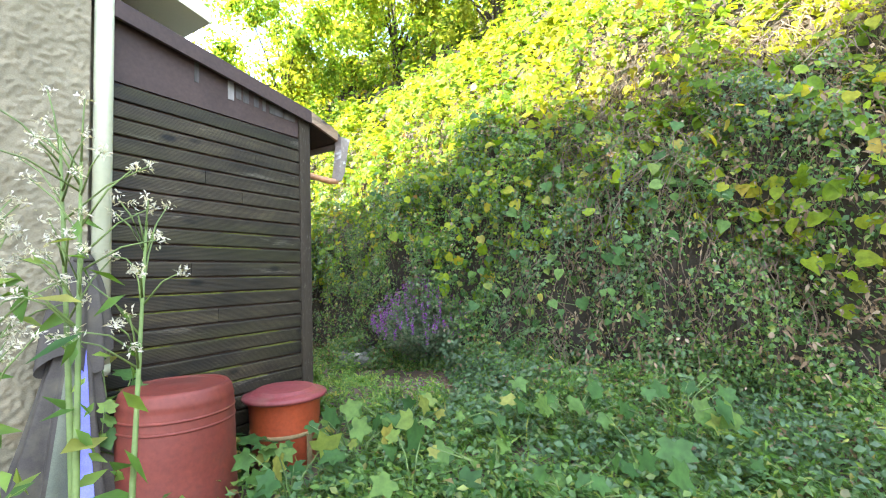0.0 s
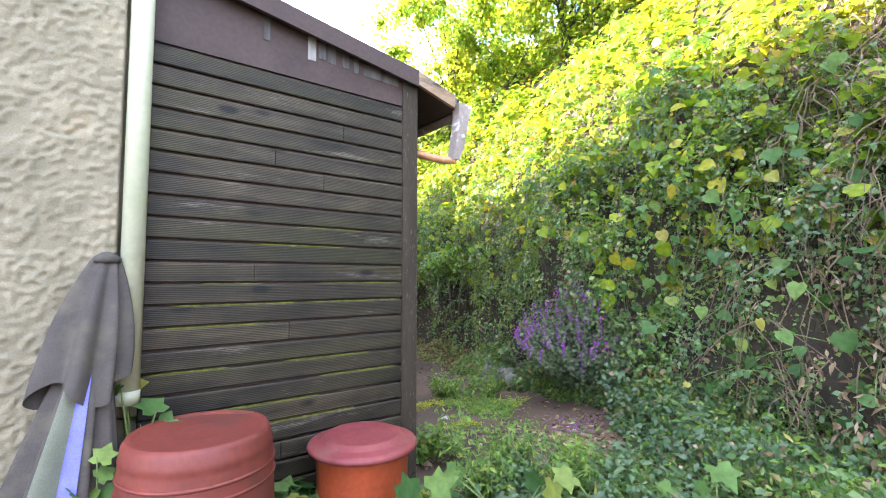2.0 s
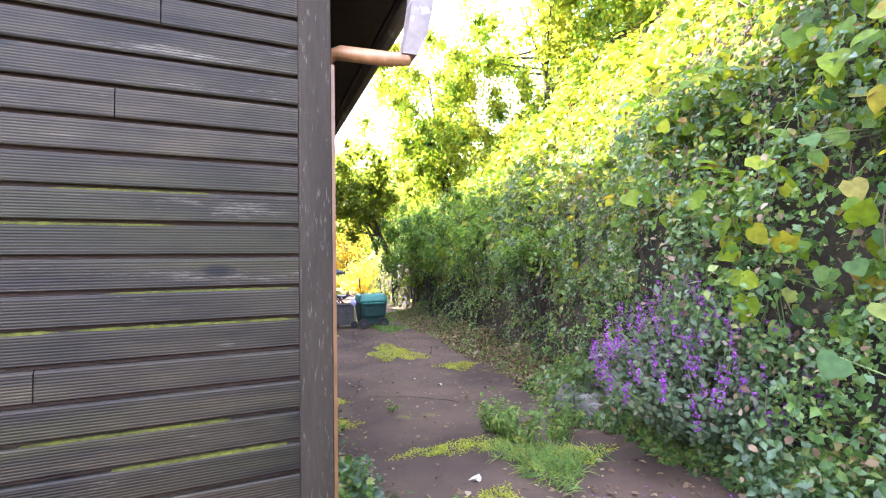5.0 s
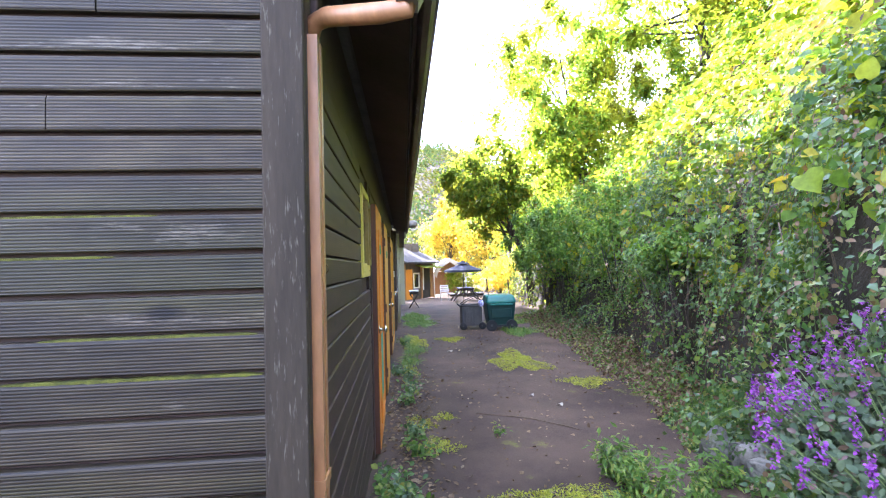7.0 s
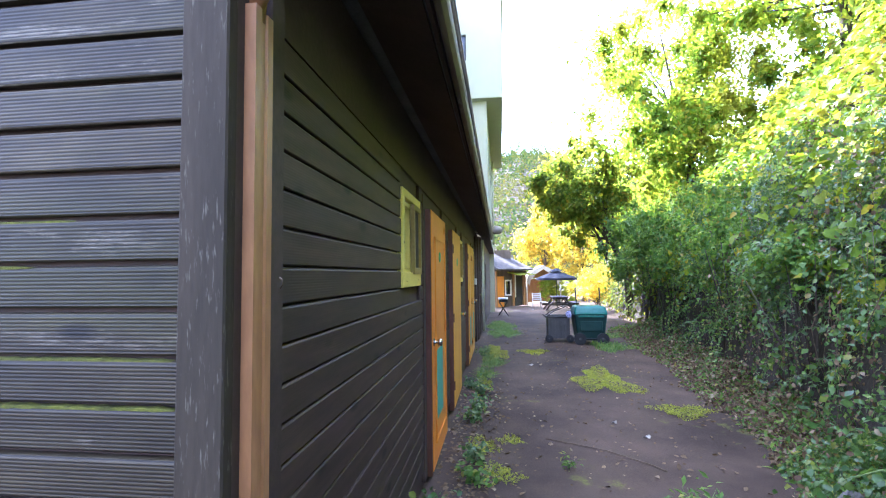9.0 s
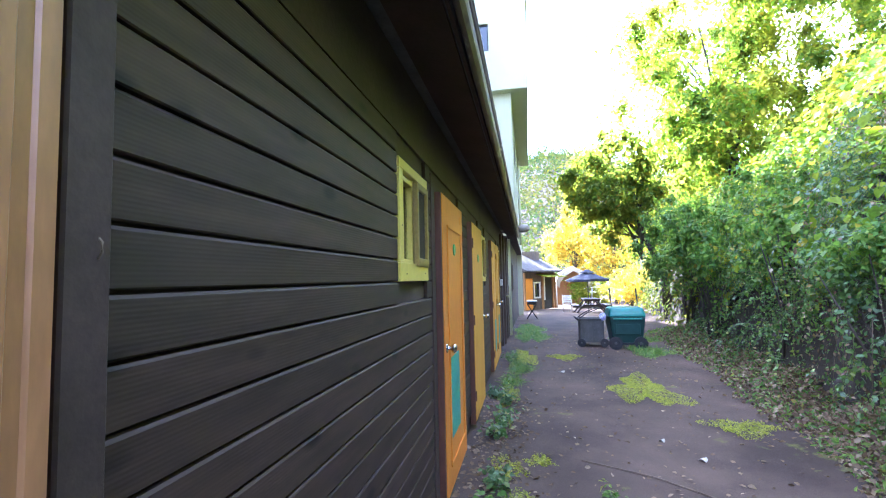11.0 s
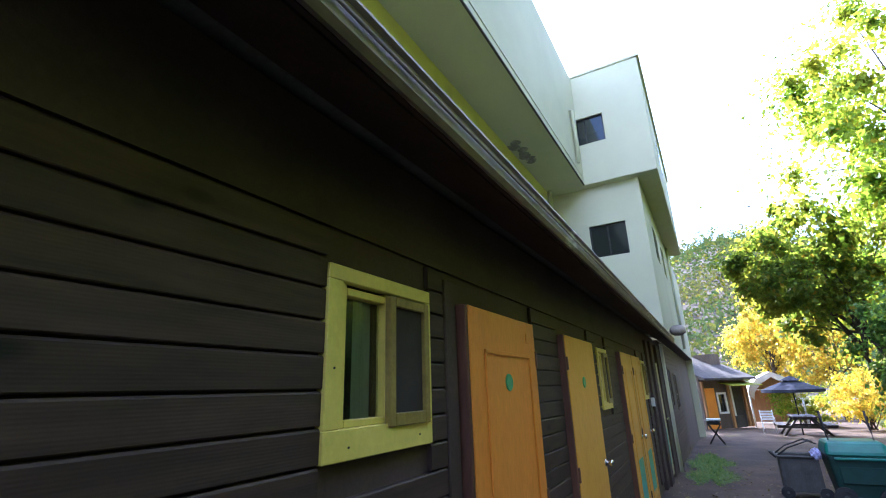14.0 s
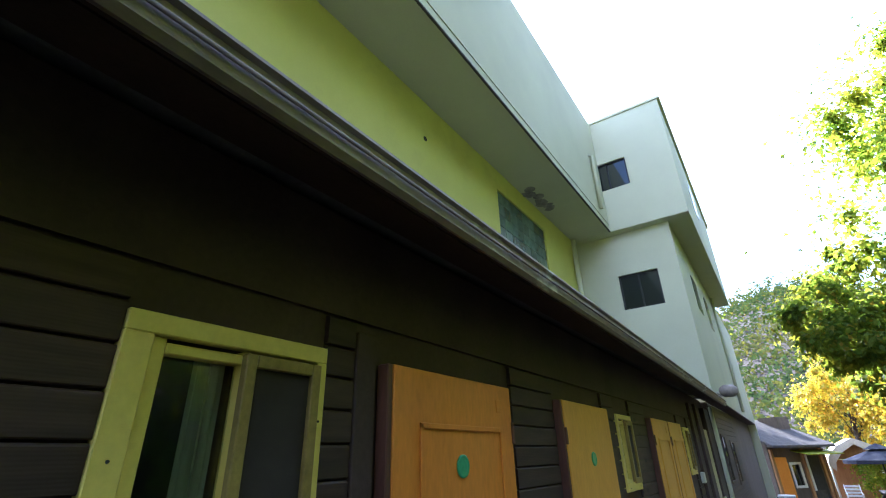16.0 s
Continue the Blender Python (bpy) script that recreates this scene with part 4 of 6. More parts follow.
# end of the building: rough stucco wall, its eave and the cream pipe
stucco_wall = tagged(part("wall_stucco", box(-7.5, -1.50, -0.06, 0.4, 0, 3.35), "stucco"), "rough cream stucco end wall of the building", "wall", kind="structure")
def value_noise(x, y, cell, seed):
    """Smooth noise on a grid of cells, 0 to 1."""
    g = np.random.default_rng(seed).random((700, 700))
    u, v = x / cell + 300, y / cell + 100
    i, j = np.floor(u).astype(int), np.floor(v).astype(int)
    a, b = smooth01(u - i), smooth01(v - j)
    return (g[i, j] * (1 - a) + g[i + 1, j] * a) * (1 - b) + (g[i, j + 1] * (1 - a) + g[i + 1, j + 1] * a) * b


sx, sz = np.meshgrid(np.arange(-3.3, -1.5, .0085), np.arange(.2, 3.3, .0085))
rough_h = .50 * value_noise(sx, sz, .019, 1) + .40 * value_noise(sx, sz, .0105, 2) + .30 * value_noise(sx, sz, .09, 3)
sy = -.066 - .011 * smooth01((rough_h - .42) / .40)
si = np.arange(sx.size).reshape(sx.shape)
sq = np.stack([si[:-1, :-1], si[:-1, 1:], si[1:, 1:], si[1:, :-1]], -1).reshape(-1, 4)
me = bpy.data.meshes.new("stucco_coat")
me.from_pydata(np.stack([sx, sy, sz], -1).reshape(-1, 3).tolist(), [], sq.tolist())
me.polygons.foreach_set("use_smooth", np.ones(len(sq), dtype=bool))
me.materials.append(M["stucco"])
coat = new("stucco_coat", me)
coat.parent = stucco_wall
part("wall_above", box(-7.5, YW - .1, 0.02, 0.4, 3.40, 8.9), "pale_wall", stucco_wall)
part("eave", prism([(-1.75, 3.20), (-0.87, 3.01), (-0.87, 3.10), (-1.75, 3.30)], "y", -0.10, 0.6), "pale_wall", stucco_wall, "pale green-white sloping eave board")
part("wall_return", box(-1.50, END_W - .002, 0.03, 0.4, 0, 3.3), "stucco", stucco_wall)
cream = empty("rain_pipe", "cream painted round rain pipe down the stucco corner", "pipe")
part("pipe", tube([(-1.444, -0.070, 0.93), (-1.444, -0.070, 3.6)], 0.043, 18), "cream_pipe", cream)
part("shoe", tube([(-1.444, -0.070, 0.96), (-1.444, -0.070, 0.905)], 0.0455, 18), "cream_pipe", cream)

# plain boundary that closes the view behind the walk
tagged(part("wall_behind", box(-7.6, 3.0, -9.2, -9.0, 0, 3.2), "stucco"), "plain garden wall behind the path", "wall", kind="structure")


# ---- vegetation ----
rng = np.random.default_rng(11)


def on_bank(n, y0, y1, d0, d1, out, bias=1.0):
    """Random points over the bank's face, pushed out by up to out metres in clumps."""
    y = rng.uniform(y0, y1, n)
    d = d0 + (d1 - d0) * rng.random(n) ** bias
    x, z = bank_point(y, d)
    x2, z2 = bank_point(y, d + .05)
    nx, nz = -(z2 - z), (x2 - x)
    ln = np.hypot(nx, nz) + 1e-6
    nx, nz = nx / ln, nz / ln
    puff = (0.42 + 0.55 * wave(y, z * 1.0, 0.9, 1.0) + 0.45 * wave(y, z, 2.6, 4.0) + 0.20 * wave(y, z, 6.5, 8.0)) * out
    k = np.maximum(0.0, puff) * rng.random(n) ** 0.5
    pos = np.stack([x + nx * k, y, z + nz * k], -1)
    nrm = np.stack([nx - .15, rng.normal(-.15, .25, n), nz + .45], -1)
    return pos, nrm, d, k


def size_range(n, a, b):
    return rng.uniform(a, b, n)


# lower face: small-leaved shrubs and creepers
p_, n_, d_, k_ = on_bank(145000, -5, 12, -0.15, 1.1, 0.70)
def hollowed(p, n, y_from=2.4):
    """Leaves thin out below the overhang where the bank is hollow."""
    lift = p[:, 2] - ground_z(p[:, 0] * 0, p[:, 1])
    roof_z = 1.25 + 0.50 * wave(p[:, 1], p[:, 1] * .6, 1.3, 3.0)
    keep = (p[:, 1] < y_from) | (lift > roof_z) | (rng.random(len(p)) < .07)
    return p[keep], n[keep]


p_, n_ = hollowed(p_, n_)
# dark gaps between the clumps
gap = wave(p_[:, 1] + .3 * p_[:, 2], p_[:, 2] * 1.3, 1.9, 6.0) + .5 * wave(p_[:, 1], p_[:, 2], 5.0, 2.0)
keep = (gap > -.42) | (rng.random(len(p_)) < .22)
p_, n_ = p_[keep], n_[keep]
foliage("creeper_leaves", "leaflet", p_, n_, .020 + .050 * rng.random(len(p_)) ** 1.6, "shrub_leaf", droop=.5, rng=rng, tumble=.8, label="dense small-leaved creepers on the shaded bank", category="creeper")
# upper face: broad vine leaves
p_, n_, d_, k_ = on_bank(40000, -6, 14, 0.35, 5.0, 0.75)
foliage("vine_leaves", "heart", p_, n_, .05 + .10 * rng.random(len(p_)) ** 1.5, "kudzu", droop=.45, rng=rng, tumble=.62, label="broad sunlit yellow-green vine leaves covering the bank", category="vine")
p_, n_, d_, k_ = on_bank(30000, -10, 40, 3.0, 22.0, 0.9)
foliage("far_vine_leaves", "leaflet", p_, n_, size_range(len(p_), .14, .32), "kudzu", droop=.4, rng=rng, label="sunlit vines and scrub high on the bank", category="vine")
p_, n_, d_, k_ = on_bank(24000, 12, 45, 0.0, 5.0, 0.8)
foliage("far_scrub_leaves", "leaflet", p_, n_, size_range(len(p_), .08, .2), "tree_leaf", droop=.4, rng=rng, label="green scrub along the far side of the path", category="scrub")
# dry stalks and dead leaves among them
p_, n_, d_, k_ = on_bank(14000, -6, 6, 0.0, 2.6, 0.85)
foliage("dead_vine_leaves", "oval", p_, n_, size_range(len(p_), .022, .055), "dry_leaf", droop=.8, rng=rng, tumble=.8, label="withered brown leaves caught in the vines", category="dead leaves")


def strands(name, n, y0, y1, d0, d1, length, radius, material, label, category):
    bm = bmesh.new()
    for i in range(n):
        y = rng.uniform(y0, y1)
        d = rng.uniform(d0, d1)
        x, z = bank_point(y, d)
        x, z = float(x) - .18, float(z) + .12
        L = rng.uniform(.4, 1.0) * length
        pts = []
        sy = rng.normal(0, .35)
        for k in range(6):
            u = k / 5
            pts.append((x - .16 * math.sin(u * 2.2) + rng.normal(0, .015), y + sy * u * L + rng.normal(0, .02), z - u * L * (0.35 + .65 * u)))
        tube(pts, [radius * (1 - .6 * k / 5) for k in range(6)], 4, bm)
    ob = part(name, bm, material)
    return tagged(ob, label, category, kind="stuff")


def shoots(n, y0, y1, d0, d1, length, leaf, material, label):
    """Arching shoots that lean out over the path, with paired leaflets."""
    bm = bmesh.new()
    P, N, S = [], [], []
    for i in range(n):
        y = rng.uniform(y0, y1)
        x, z = bank_point(np.array(y), np.array(rng.uniform(d0, d1)))
        x, z = float(x) - .1, float(z)
        L = length * rng.uniform(.5, 1.1)
        out, sw, up = rng.uniform(.35, .8), rng.normal(-.2, .45), rng.uniform(.2, .7)
        pts = [(x - out * u * L, y + sw * u * L, z + L * (up * u - 1.05 * u * u)) for u in (0, .2, .4, .6, .8, 1.0)]
        tube(pts, [.005, .0045, .004, .003, .0025, .0015], 4, bm)
        m_ = int(L * 22)
        for k in range(m_):
            u = .12 + .88 * k / m_
            q = np.array([x - out * u * L, y + sw * u * L, z + L * (up * u - 1.05 * u * u)])
            for s in (-1, 1):
                P.append(q + np.array([.0, s * .022, .0]))
                N.append((-.35, s * .5, .7))
                S.append(rng.uniform(*leaf))
    st = tagged(part("shoot_stems", bm, "stem"), "thin green arching shoots over the bank", "shoots", kind="stuff")
    foliage("shoot_leaves", "oval", np.array(P), np.array(N), np.array(S), material, droop=.5, rng=rng, label=label, category="shoots")


shoots(150, -4, 11, .05, .8, 1.0, (.035, .065), "shrub_leaf", "paired leaflets on arching shoots in the shade")
shoots(110, -4, 13, .6, 2.6, 1.2, (.05, .085), "kudzu", "paired yellow-green leaflets on arching shoots")
strands("vine_stems", 420, -6, 9, .2, 2.6, 1.1, .005, "dry_stem", "thin brown vine stems hanging over the bank", "vine stems")
strands("dry_stalks", 520, -4.4, -0.9, .05, 2.0, 1.3, .005, "dry_stem", "straw-coloured dry stalks tangled over the bank", "dry stalks")
p_, n_, d_, k_ = on_bank(6000, -4.6, -1.4, 0.0, 2.4, 0.95)
foliage("withered_leaves", "narrow", p_, n_, size_range(len(p_), .04, .09), "dry_leaf", droop=.8, rng=rng, label="withered brown leaves and straw on the bank", category="dead leaves")
strands("green_tendrils", 200, -5, 9, .5, 2.4, .8, .0022, "stem", "green vine tendrils trailing down the bank", "tendrils")


def hanging(name, n, y0, y1, d0, d1, length, leaf, material, label):
    """Creeper strands that hang straight down in front of the bank, small leaves to both sides."""
    bm = bmesh.new()
    P, N, S = [], [], []
    for i in range(n):
        y = rng.uniform(y0, y1)
        x, z = bank_point(np.array(y), np.array(rng.uniform(d0, d1)))
        x, z = float(x) - rng.uniform(.25, .55), float(z) + .1
        L = min(length * rng.uniform(.4, 1.1), z - .25)
        if L < .2:
            continue
        sw = rng.normal(0, .06)
        pts = [(x + .05 * math.sin(u * 5 + i), y + sw * u + .05 * math.sin(u * 6 + i), z - u * L) for u in (0, .25, .5, .75, 1.0)]
        tube(pts, [.0022, .002, .0018, .0015, .001], 4, bm)
        for k in range(int(L * 48)):
            u = rng.random()
            P.append((x + .05 * math.sin(u * 5 + i) + rng.normal(0, .025), y + sw * u + .05 * math.sin(u * 6 + i) + rng.normal(0, .04), z - u * L))
            N.append((-.8, rng.normal(0, .4), .35))
            S.append(rng.uniform(*leaf))
    tagged(part(name + "_stems", bm, "dry_stem"), "thin hanging creeper stems before the bank", "creeper", kind="stuff")
    foliage(name + "_leaves", "oval", np.array(P), np.array(N), np.array(S), material, droop=.9, rng=rng, label=label, category="creeper")


hanging("curtain_creeper", 150, -3.6, 9, .15, .9, 1.3, (.022, .048), "shrub_leaf", "small dark green leaves on hanging creeper strands")
hanging("sunny_creeper", 90, -3.0, 11, .7, 1.8, 1.0, (.040, .075), "kudzu", "yellow-green leaves on hanging creeper strands")


def crown(cx, cy, cz, rx, ry, rz, n, seed):
    """Points of a crown: many overlapping clumps, with gaps between them."""
    g = np.random.default_rng(seed)
    m_ = 80
    u = g.normal(0, 1, (m_, 3))
    u /= np.linalg.norm(u, axis=1, keepdims=True)
    c = u * g.uniform(.25, 1.0, (m_, 1)) ** .7 * np.array([rx, ry, rz])
    w = g.integers(0, m_, n)
    v = g.normal(0, 1, (n, 3))
    v /= np.linalg.norm(v, axis=1, keepdims=True)
    r = g.uniform(.10, .30, m_)[w][:, None] * np.abs(g.normal(0, .75, (n, 1)))
    pos = np.array([cx, cy, cz]) + c[w] + v * r * np.array([rx, ry, rz])
    return pos, v * .8 + np.array([0, 0, .5]), c


def tree(name, label, x, y, z0, height, crown_r, n, leaf, material, seed, size=(.08, .16), group="trees on the bank", lean=(0, 0), deep=.40):
    t = empty(name, label, "tree", group, (x, y, z0))
    g = random.Random(seed)
    cz = height * .62
    pos, nrm, c = crown(lean[0], lean[1], cz, crown_r, crown_r, height * deep, n, seed)
    bm = bmesh.new()
    top = (lean[0] * .8, lean[1] * .8, cz)
    tube([(0, 0, -.3), (lean[0] * .1 + .05, lean[1] * .1, height * .2), (lean[0] * .5 - .05, lean[1] * .5, height * .42), top], [.05 * height ** .6, .04 * height ** .6, .03 * height ** .6, .012 * height ** .6], 9, bm)
    part("trunk", bm, "bark", t)
    bm = bmesh.new()
    for q in c[:18]:
        a = Vector((lean[0] * .5, lean[1] * .5, height * g.uniform(.25, .5)))
        e = Vector((q[0] + lean[0], q[1] + lean[1], q[2] + cz))
        mid = (a + e) / 2 + Vector((g.uniform(-.2, .2), g.uniform(-.2, .2), g.uniform(-.1, .3)))
        tube([a, mid, e], [.014 * height ** .6, .009 * height ** .6, .003], 5, bm)
    part("limb", bm, "bark", t)
    foliage("crown", leaf, pos, nrm, np.random.default_rng(seed).uniform(size[0], size[1], n), material, t, .5, np.random.default_rng(seed), stuff=False)
    return t


tree("tree", "dark green broadleaf tree leaning over the path", 5.6, 17.6, .1, 7.6, 2.0, 16000, "leaflet", "tree_leaf", 21, (.11, .22), lean=(-1.8, -.5), deep=.27)
tree("tree", "tall yellow-green tree with thin autumn leaves", 7.5, 15.6, 2.2, 9.2, 3.2, 27000, "leaflet", "high_leaf", 22, (.10, .22), lean=(-.9, 0))
tree("tree", "tall sunlit tree high on the bank", 9.4, 11.5, 5.0, 8.5, 3.6, 22000, "leaflet", "high_leaf", 23, (.11, .22))
tree("tree", "sunlit tree above the vines", 10.5, 6.8, 6.5, 8.5, 3.8, 18000, "leaflet", "high_leaf", 24, (.11, .22))
tree("tree", "yellowing tree on top of the bank", 10.5, 2.8, 6.5, 8.5, 3.8, 16000, "leaflet", "high_leaf", 25, (.11, .22))
tree("tree", "green tree on the upper slope", 11.5, -2.0, 8.0, 8.0, 3.4, 8000, "leaflet", "high_leaf", 26, (.12, .22))
tree("tree", "leafy tree high over the far path", 9.2, 21.0, 1.8, 8.5, 3.4, 15000, "leaflet", "high_leaf", 20, (.13, .24))
tree("tree", "bright golden-yellow autumn tree beyond the yard", 5.3, 47.0, -.9, 9.6, 3.0, 13000, "leaflet", "yellow_leaf", 27, (.16, .30), group="autumn trees")
tree("tree", "golden autumn tree behind the canopy", 8.2, 42.0, -.8, 8.0, 2.9, 11000, "leaflet", "yellow_leaf", 28, (.14, .26), group="autumn trees")
tree("tree", "yellow-green autumn tree at the yard's edge", 8.6, 28.0, .2, 8.0, 3.0, 12000, "leaflet", "high_leaf", 29, (.13, .24), group="autumn trees")
# two added trees, hidden by the tower, that keep the sun off the yard
tree("tree", "unseen tree added behind the building to shade the yard", -3.9, 33.0, -.7, 14.0, 3.6, 14000, "leaflet", "tree_leaf", 32, (.16, .30), group="trees behind the house")
tree("tree", "unseen tree added behind the building to shade the yard", -5.6, 28.0, -.7, 14.5, 3.6, 14000, "leaflet", "tree_leaf", 31, (.16, .30), group="trees behind the house")


def shrub(name, label, x, y, z0, rx, ry, h, n, leaf, material, seed, size, bare=1.40):
    s = empty(name, label, "shrub", "shrubs along the path", (x, y, z0))
    g = random.Random(seed)
    pos, nrm, c = crown(0, 0, h * .55, rx, ry, h * .48, n, seed)
    keep = (pos[:, 2] > bare + .40 * wave(pos[:, 0] * 2, pos[:, 1] * 2, 1.0, 2.0)) | (np.random.default_rng(seed).random(n) < .06)
    pos, nrm = pos[keep & (pos[:, 2] > .03)], nrm[keep & (pos[:, 2] > .03)]
    n = len(pos)
    bm = bmesh.new()
    for q in c[:14]:
        tube([(g.uniform(-.2, .2), g.uniform(-.2, .2), -.1), (q[0] * .4, q[1] * .4, h * .3), (q[0], q[1], q[2] + h * .55)], [.022, .014, .004], 5, bm)
    part("branch", bm, "bark", s)
    foliage("leaves", leaf, pos, nrm, np.random.default_rng(seed).uniform(size[0], size[1], n), material, s, .5, np.random.default_rng(seed), stuff=False)
    return s


shrub("shrub", "large green shrub overgrown with vines", 4.3, 9.6, .1, 1.1, 1.7, 3.4, 12000, "leaflet", "mid_leaf", 31, (.06, .12))
shrub("shrub", "leafy shrub over the path's edge", 4.2, 6.8, .1, .9, 1.3, 2.9, 10000, "leaflet", "mid_leaf", 32, (.05, .10))
shrub("shrub", "tall green shrub beside the bins", 4.6, 12.5, .1, 1.2, 1.7, 3.6, 11000, "leaflet", "mid_leaf", 33, (.07, .14))
shrub("shrub", "low yellow-green shrub beyond the picnic table", 6.8, 29.5, -.5, 1.8, 2.2, 2.6, 8000, "leaflet", "yellow_leaf", 34, (.08, .15), bare=-1.0)
shrub("shrub", "yellow-green hedge shrub beyond the picnic table", 5.0, 33.5, -.75, 1.7, 1.4, 2.2, 7000, "leaflet", "high_leaf", 36, (.08, .15), bare=-1.0)
shrub("shrub", "yellowing hedge shrub at the yard edge", 8.8, 33.0, -.75, 2.0, 1.5, 2.6, 8000, "leaflet", "yellow_leaf", 37, (.08, .15), bare=-1.0)
shrub("shrub", "vine-covered shrub on the bank's foot", 3.7, 4.2, .1, .7, 1.0, 2.0, 8000, "leaflet", "mid_leaf", 35, (.04, .09))

# distant wooded hill
def hill_z(x, y):
    u = smooth01((y - 70) / 190)
    return -1 + u * (60 + 8 * np.sin(x * .03 + .5) + 3 * np.sin(x * .09) - np.maximum(0, x) * .2)
hill = tagged(sheet("backdrop_hill", np.linspace(-260, 300, 60), np.linspace(70, 330, 40), hill_z, "soil"), "distant wooded hillside", "hill", kind="structure")
hx, hy = rng.uniform(-35, 75, 45000), 75 + 200 * rng.random(45000)
hz = hill_z(hx, hy)
cl = np.maximum(0, np.sin(hx * .42 + np.sin(hy * .2)) * np.cos(hy * .36) + .5 * np.sin(hx * 1.1 + hy * .7))
hp = np.stack([hx, hy, hz + cl * 5.5 + rng.random(45000) * 1.5], -1)
foliage("hill_woods", "leaflet", hp, np.tile(np.array([0, -.7, .7]), (len(hp), 1)), size_range(len(hp), .7, 1.5), "far_leaf", droop=.3, rng=rng, label="far woods in early autumn colours", category="woods")


# ---- tubs and folded parasol by the gable ----
def gz(x, y):
    return float(ground_z(np.array(x), np.array(y)))


tub = empty("tub", "large upturned dark red rubber tub with dust on its base", "tub", "red tubs", (-1.22, -0.37, 0.19))
part("body", lathe([(.288, 0), (.296, .02), (.286, .04), (.276, .30), (.264, .56), (.261, .575), (.264, .585), (.260, .60), (.252, .635), (.240, .652), (.224, .650), (.219, .643), (.10, .640), (0, .645)], 56, wob=.03), "tub_red", tub)
part("rib", lathe([(.2655, 0), (.2705, .004), (.2705, .010), (.2655, .014)], 48, at=(0, 0, .52)), "tub_red", tub)
part("rib", lathe([(.2680, 0), (.2725, .004), (.2725, .010), (.2680, .014)], 48, at=(0, 0, .47)), "tub_red", tub)
tub2 = empty("lidded_tub", "orange-red plastic bucket with a dusty dark pink lid", "tub", "red tubs", (-0.50, -0.315, 0.19))
part("body", lathe([(.185, 0), (.19, .01), (.215, .25), (.222, .40), (.228, .41), (.228, .425)], 40), "tub_orange", tub2)
part("band", lathe([(.2125, 0), (.2195, .004), (.2195, .022), (.2135, .026)], 40, at=(0, 0, .20)), "band", tub2, "brown strap round the bucket")
part("strap", box(-.02, .02, -.226, -.214, .02, .215, .003), "band", tub2)
part("lid", lathe([(.20, -.02), (.258, -.012), (.264, .0), (.258, .012), (.235, .020), (.20, .026), (.185, .042), (.172, .048), (.10, .044), (0, .046)], 44, at=(0, 0, .428)), "tub_lid", tub2, "dusty dark pink plastic lid")

para = empty("folded_parasol", "folded dark grey garden parasol leaning on the stucco wall", "parasol", at=(-1.70, -0.36, 0.18))
top, foot = Vector((.165, .27, 1.28)), Vector((0, 0, 0))
axis = top - foot
def cloth(z0, z1, r0, r1, folds, amp, seed, a0=0.0, a1=TAU, n=96, rows=16, flare=1.0, hang=0.0):
    bm = bmesh.new()
    grid = []
    for i in range(rows + 1):
        u = i / rows
        z = z0 + (z1 - z0) * u
        c = foot + axis * z
        r = r0 + (r1 - r0) * u ** flare
        row = []
        for k in range(n + 1):
            a = a0 + (a1 - a0) * k / n
            f = math.sin(a * folds + seed + 1.2 * math.sin(a * 2 + seed)) * amp * r * (.4 + .6 * (1 - u)) + .05 * r * noise.noise((a * 2, z * 4, seed))
            q = r + f
            hem = hang * (1 - u) ** 3 * math.sin(a * 3 + seed)
            row.append(bm.verts.new(c + Vector((q * math.cos(a), q * .62 * math.sin(a), hem))))
        grid.append(row)
    for a, b in zip(grid, grid[1:]):
        for k in range(n):
            fc = bm.faces.new((a[k], a[k + 1], b[k + 1], b[k]))
            fc.smooth = True
    r = bmesh.ops.remove_doubles(bm, verts=bm.verts[:], dist=.0004)
    return bm
part("canopy_lower", cloth(.08, .76, .215, .062, 9, .30, .5), "canvas_grey", para)
part("canopy_panel", cloth(.10, .74, .226, .069, 9, .30, .5, -2.05, -1.62, 18), "canvas_green", para, "faded olive canvas strip")
part("stripe", cloth(.12, .76, .230, .072, 9, .30, .5, -1.62, -1.30, 12), "canvas_blue", para, "violet-blue canvas stripe")
part("canopy_cape", cloth(.64, 1.03, .128, .044, 7, .26, 2.1, flare=2.2, hang=.05), "canvas_grey", para, "dark grey upper cape of the parasol")
part("finial", lathe([(.05, -.02), (.042, .005), (.02, .02), (0, .024)], 20, at=tuple(foot + axis * 1.03)), "canvas_grey", para)
part("pole", tube([foot, foot + axis * .9], .018, 10), "rubber", para)


# ---- bins, cart and yard things ----
def wheel(parent, x, y, z, r, w=.05):
    wh = part("wheel", lathe([(r * .55, 0), (r, .006), (r, w - .006), (r * .55, w), (r * .5, w * .7), (r * .2, w * .75), (0, w * .75)], 22), "rubber", parent)
    wh.matrix_basis = pose(x, y, z, 90, 0, 0)
    hub = part("hub", lathe([(r * .22, w * .6), (r * .2, w * 1.05), (0, w * 1.1)], 12), "bin_grey", wh)


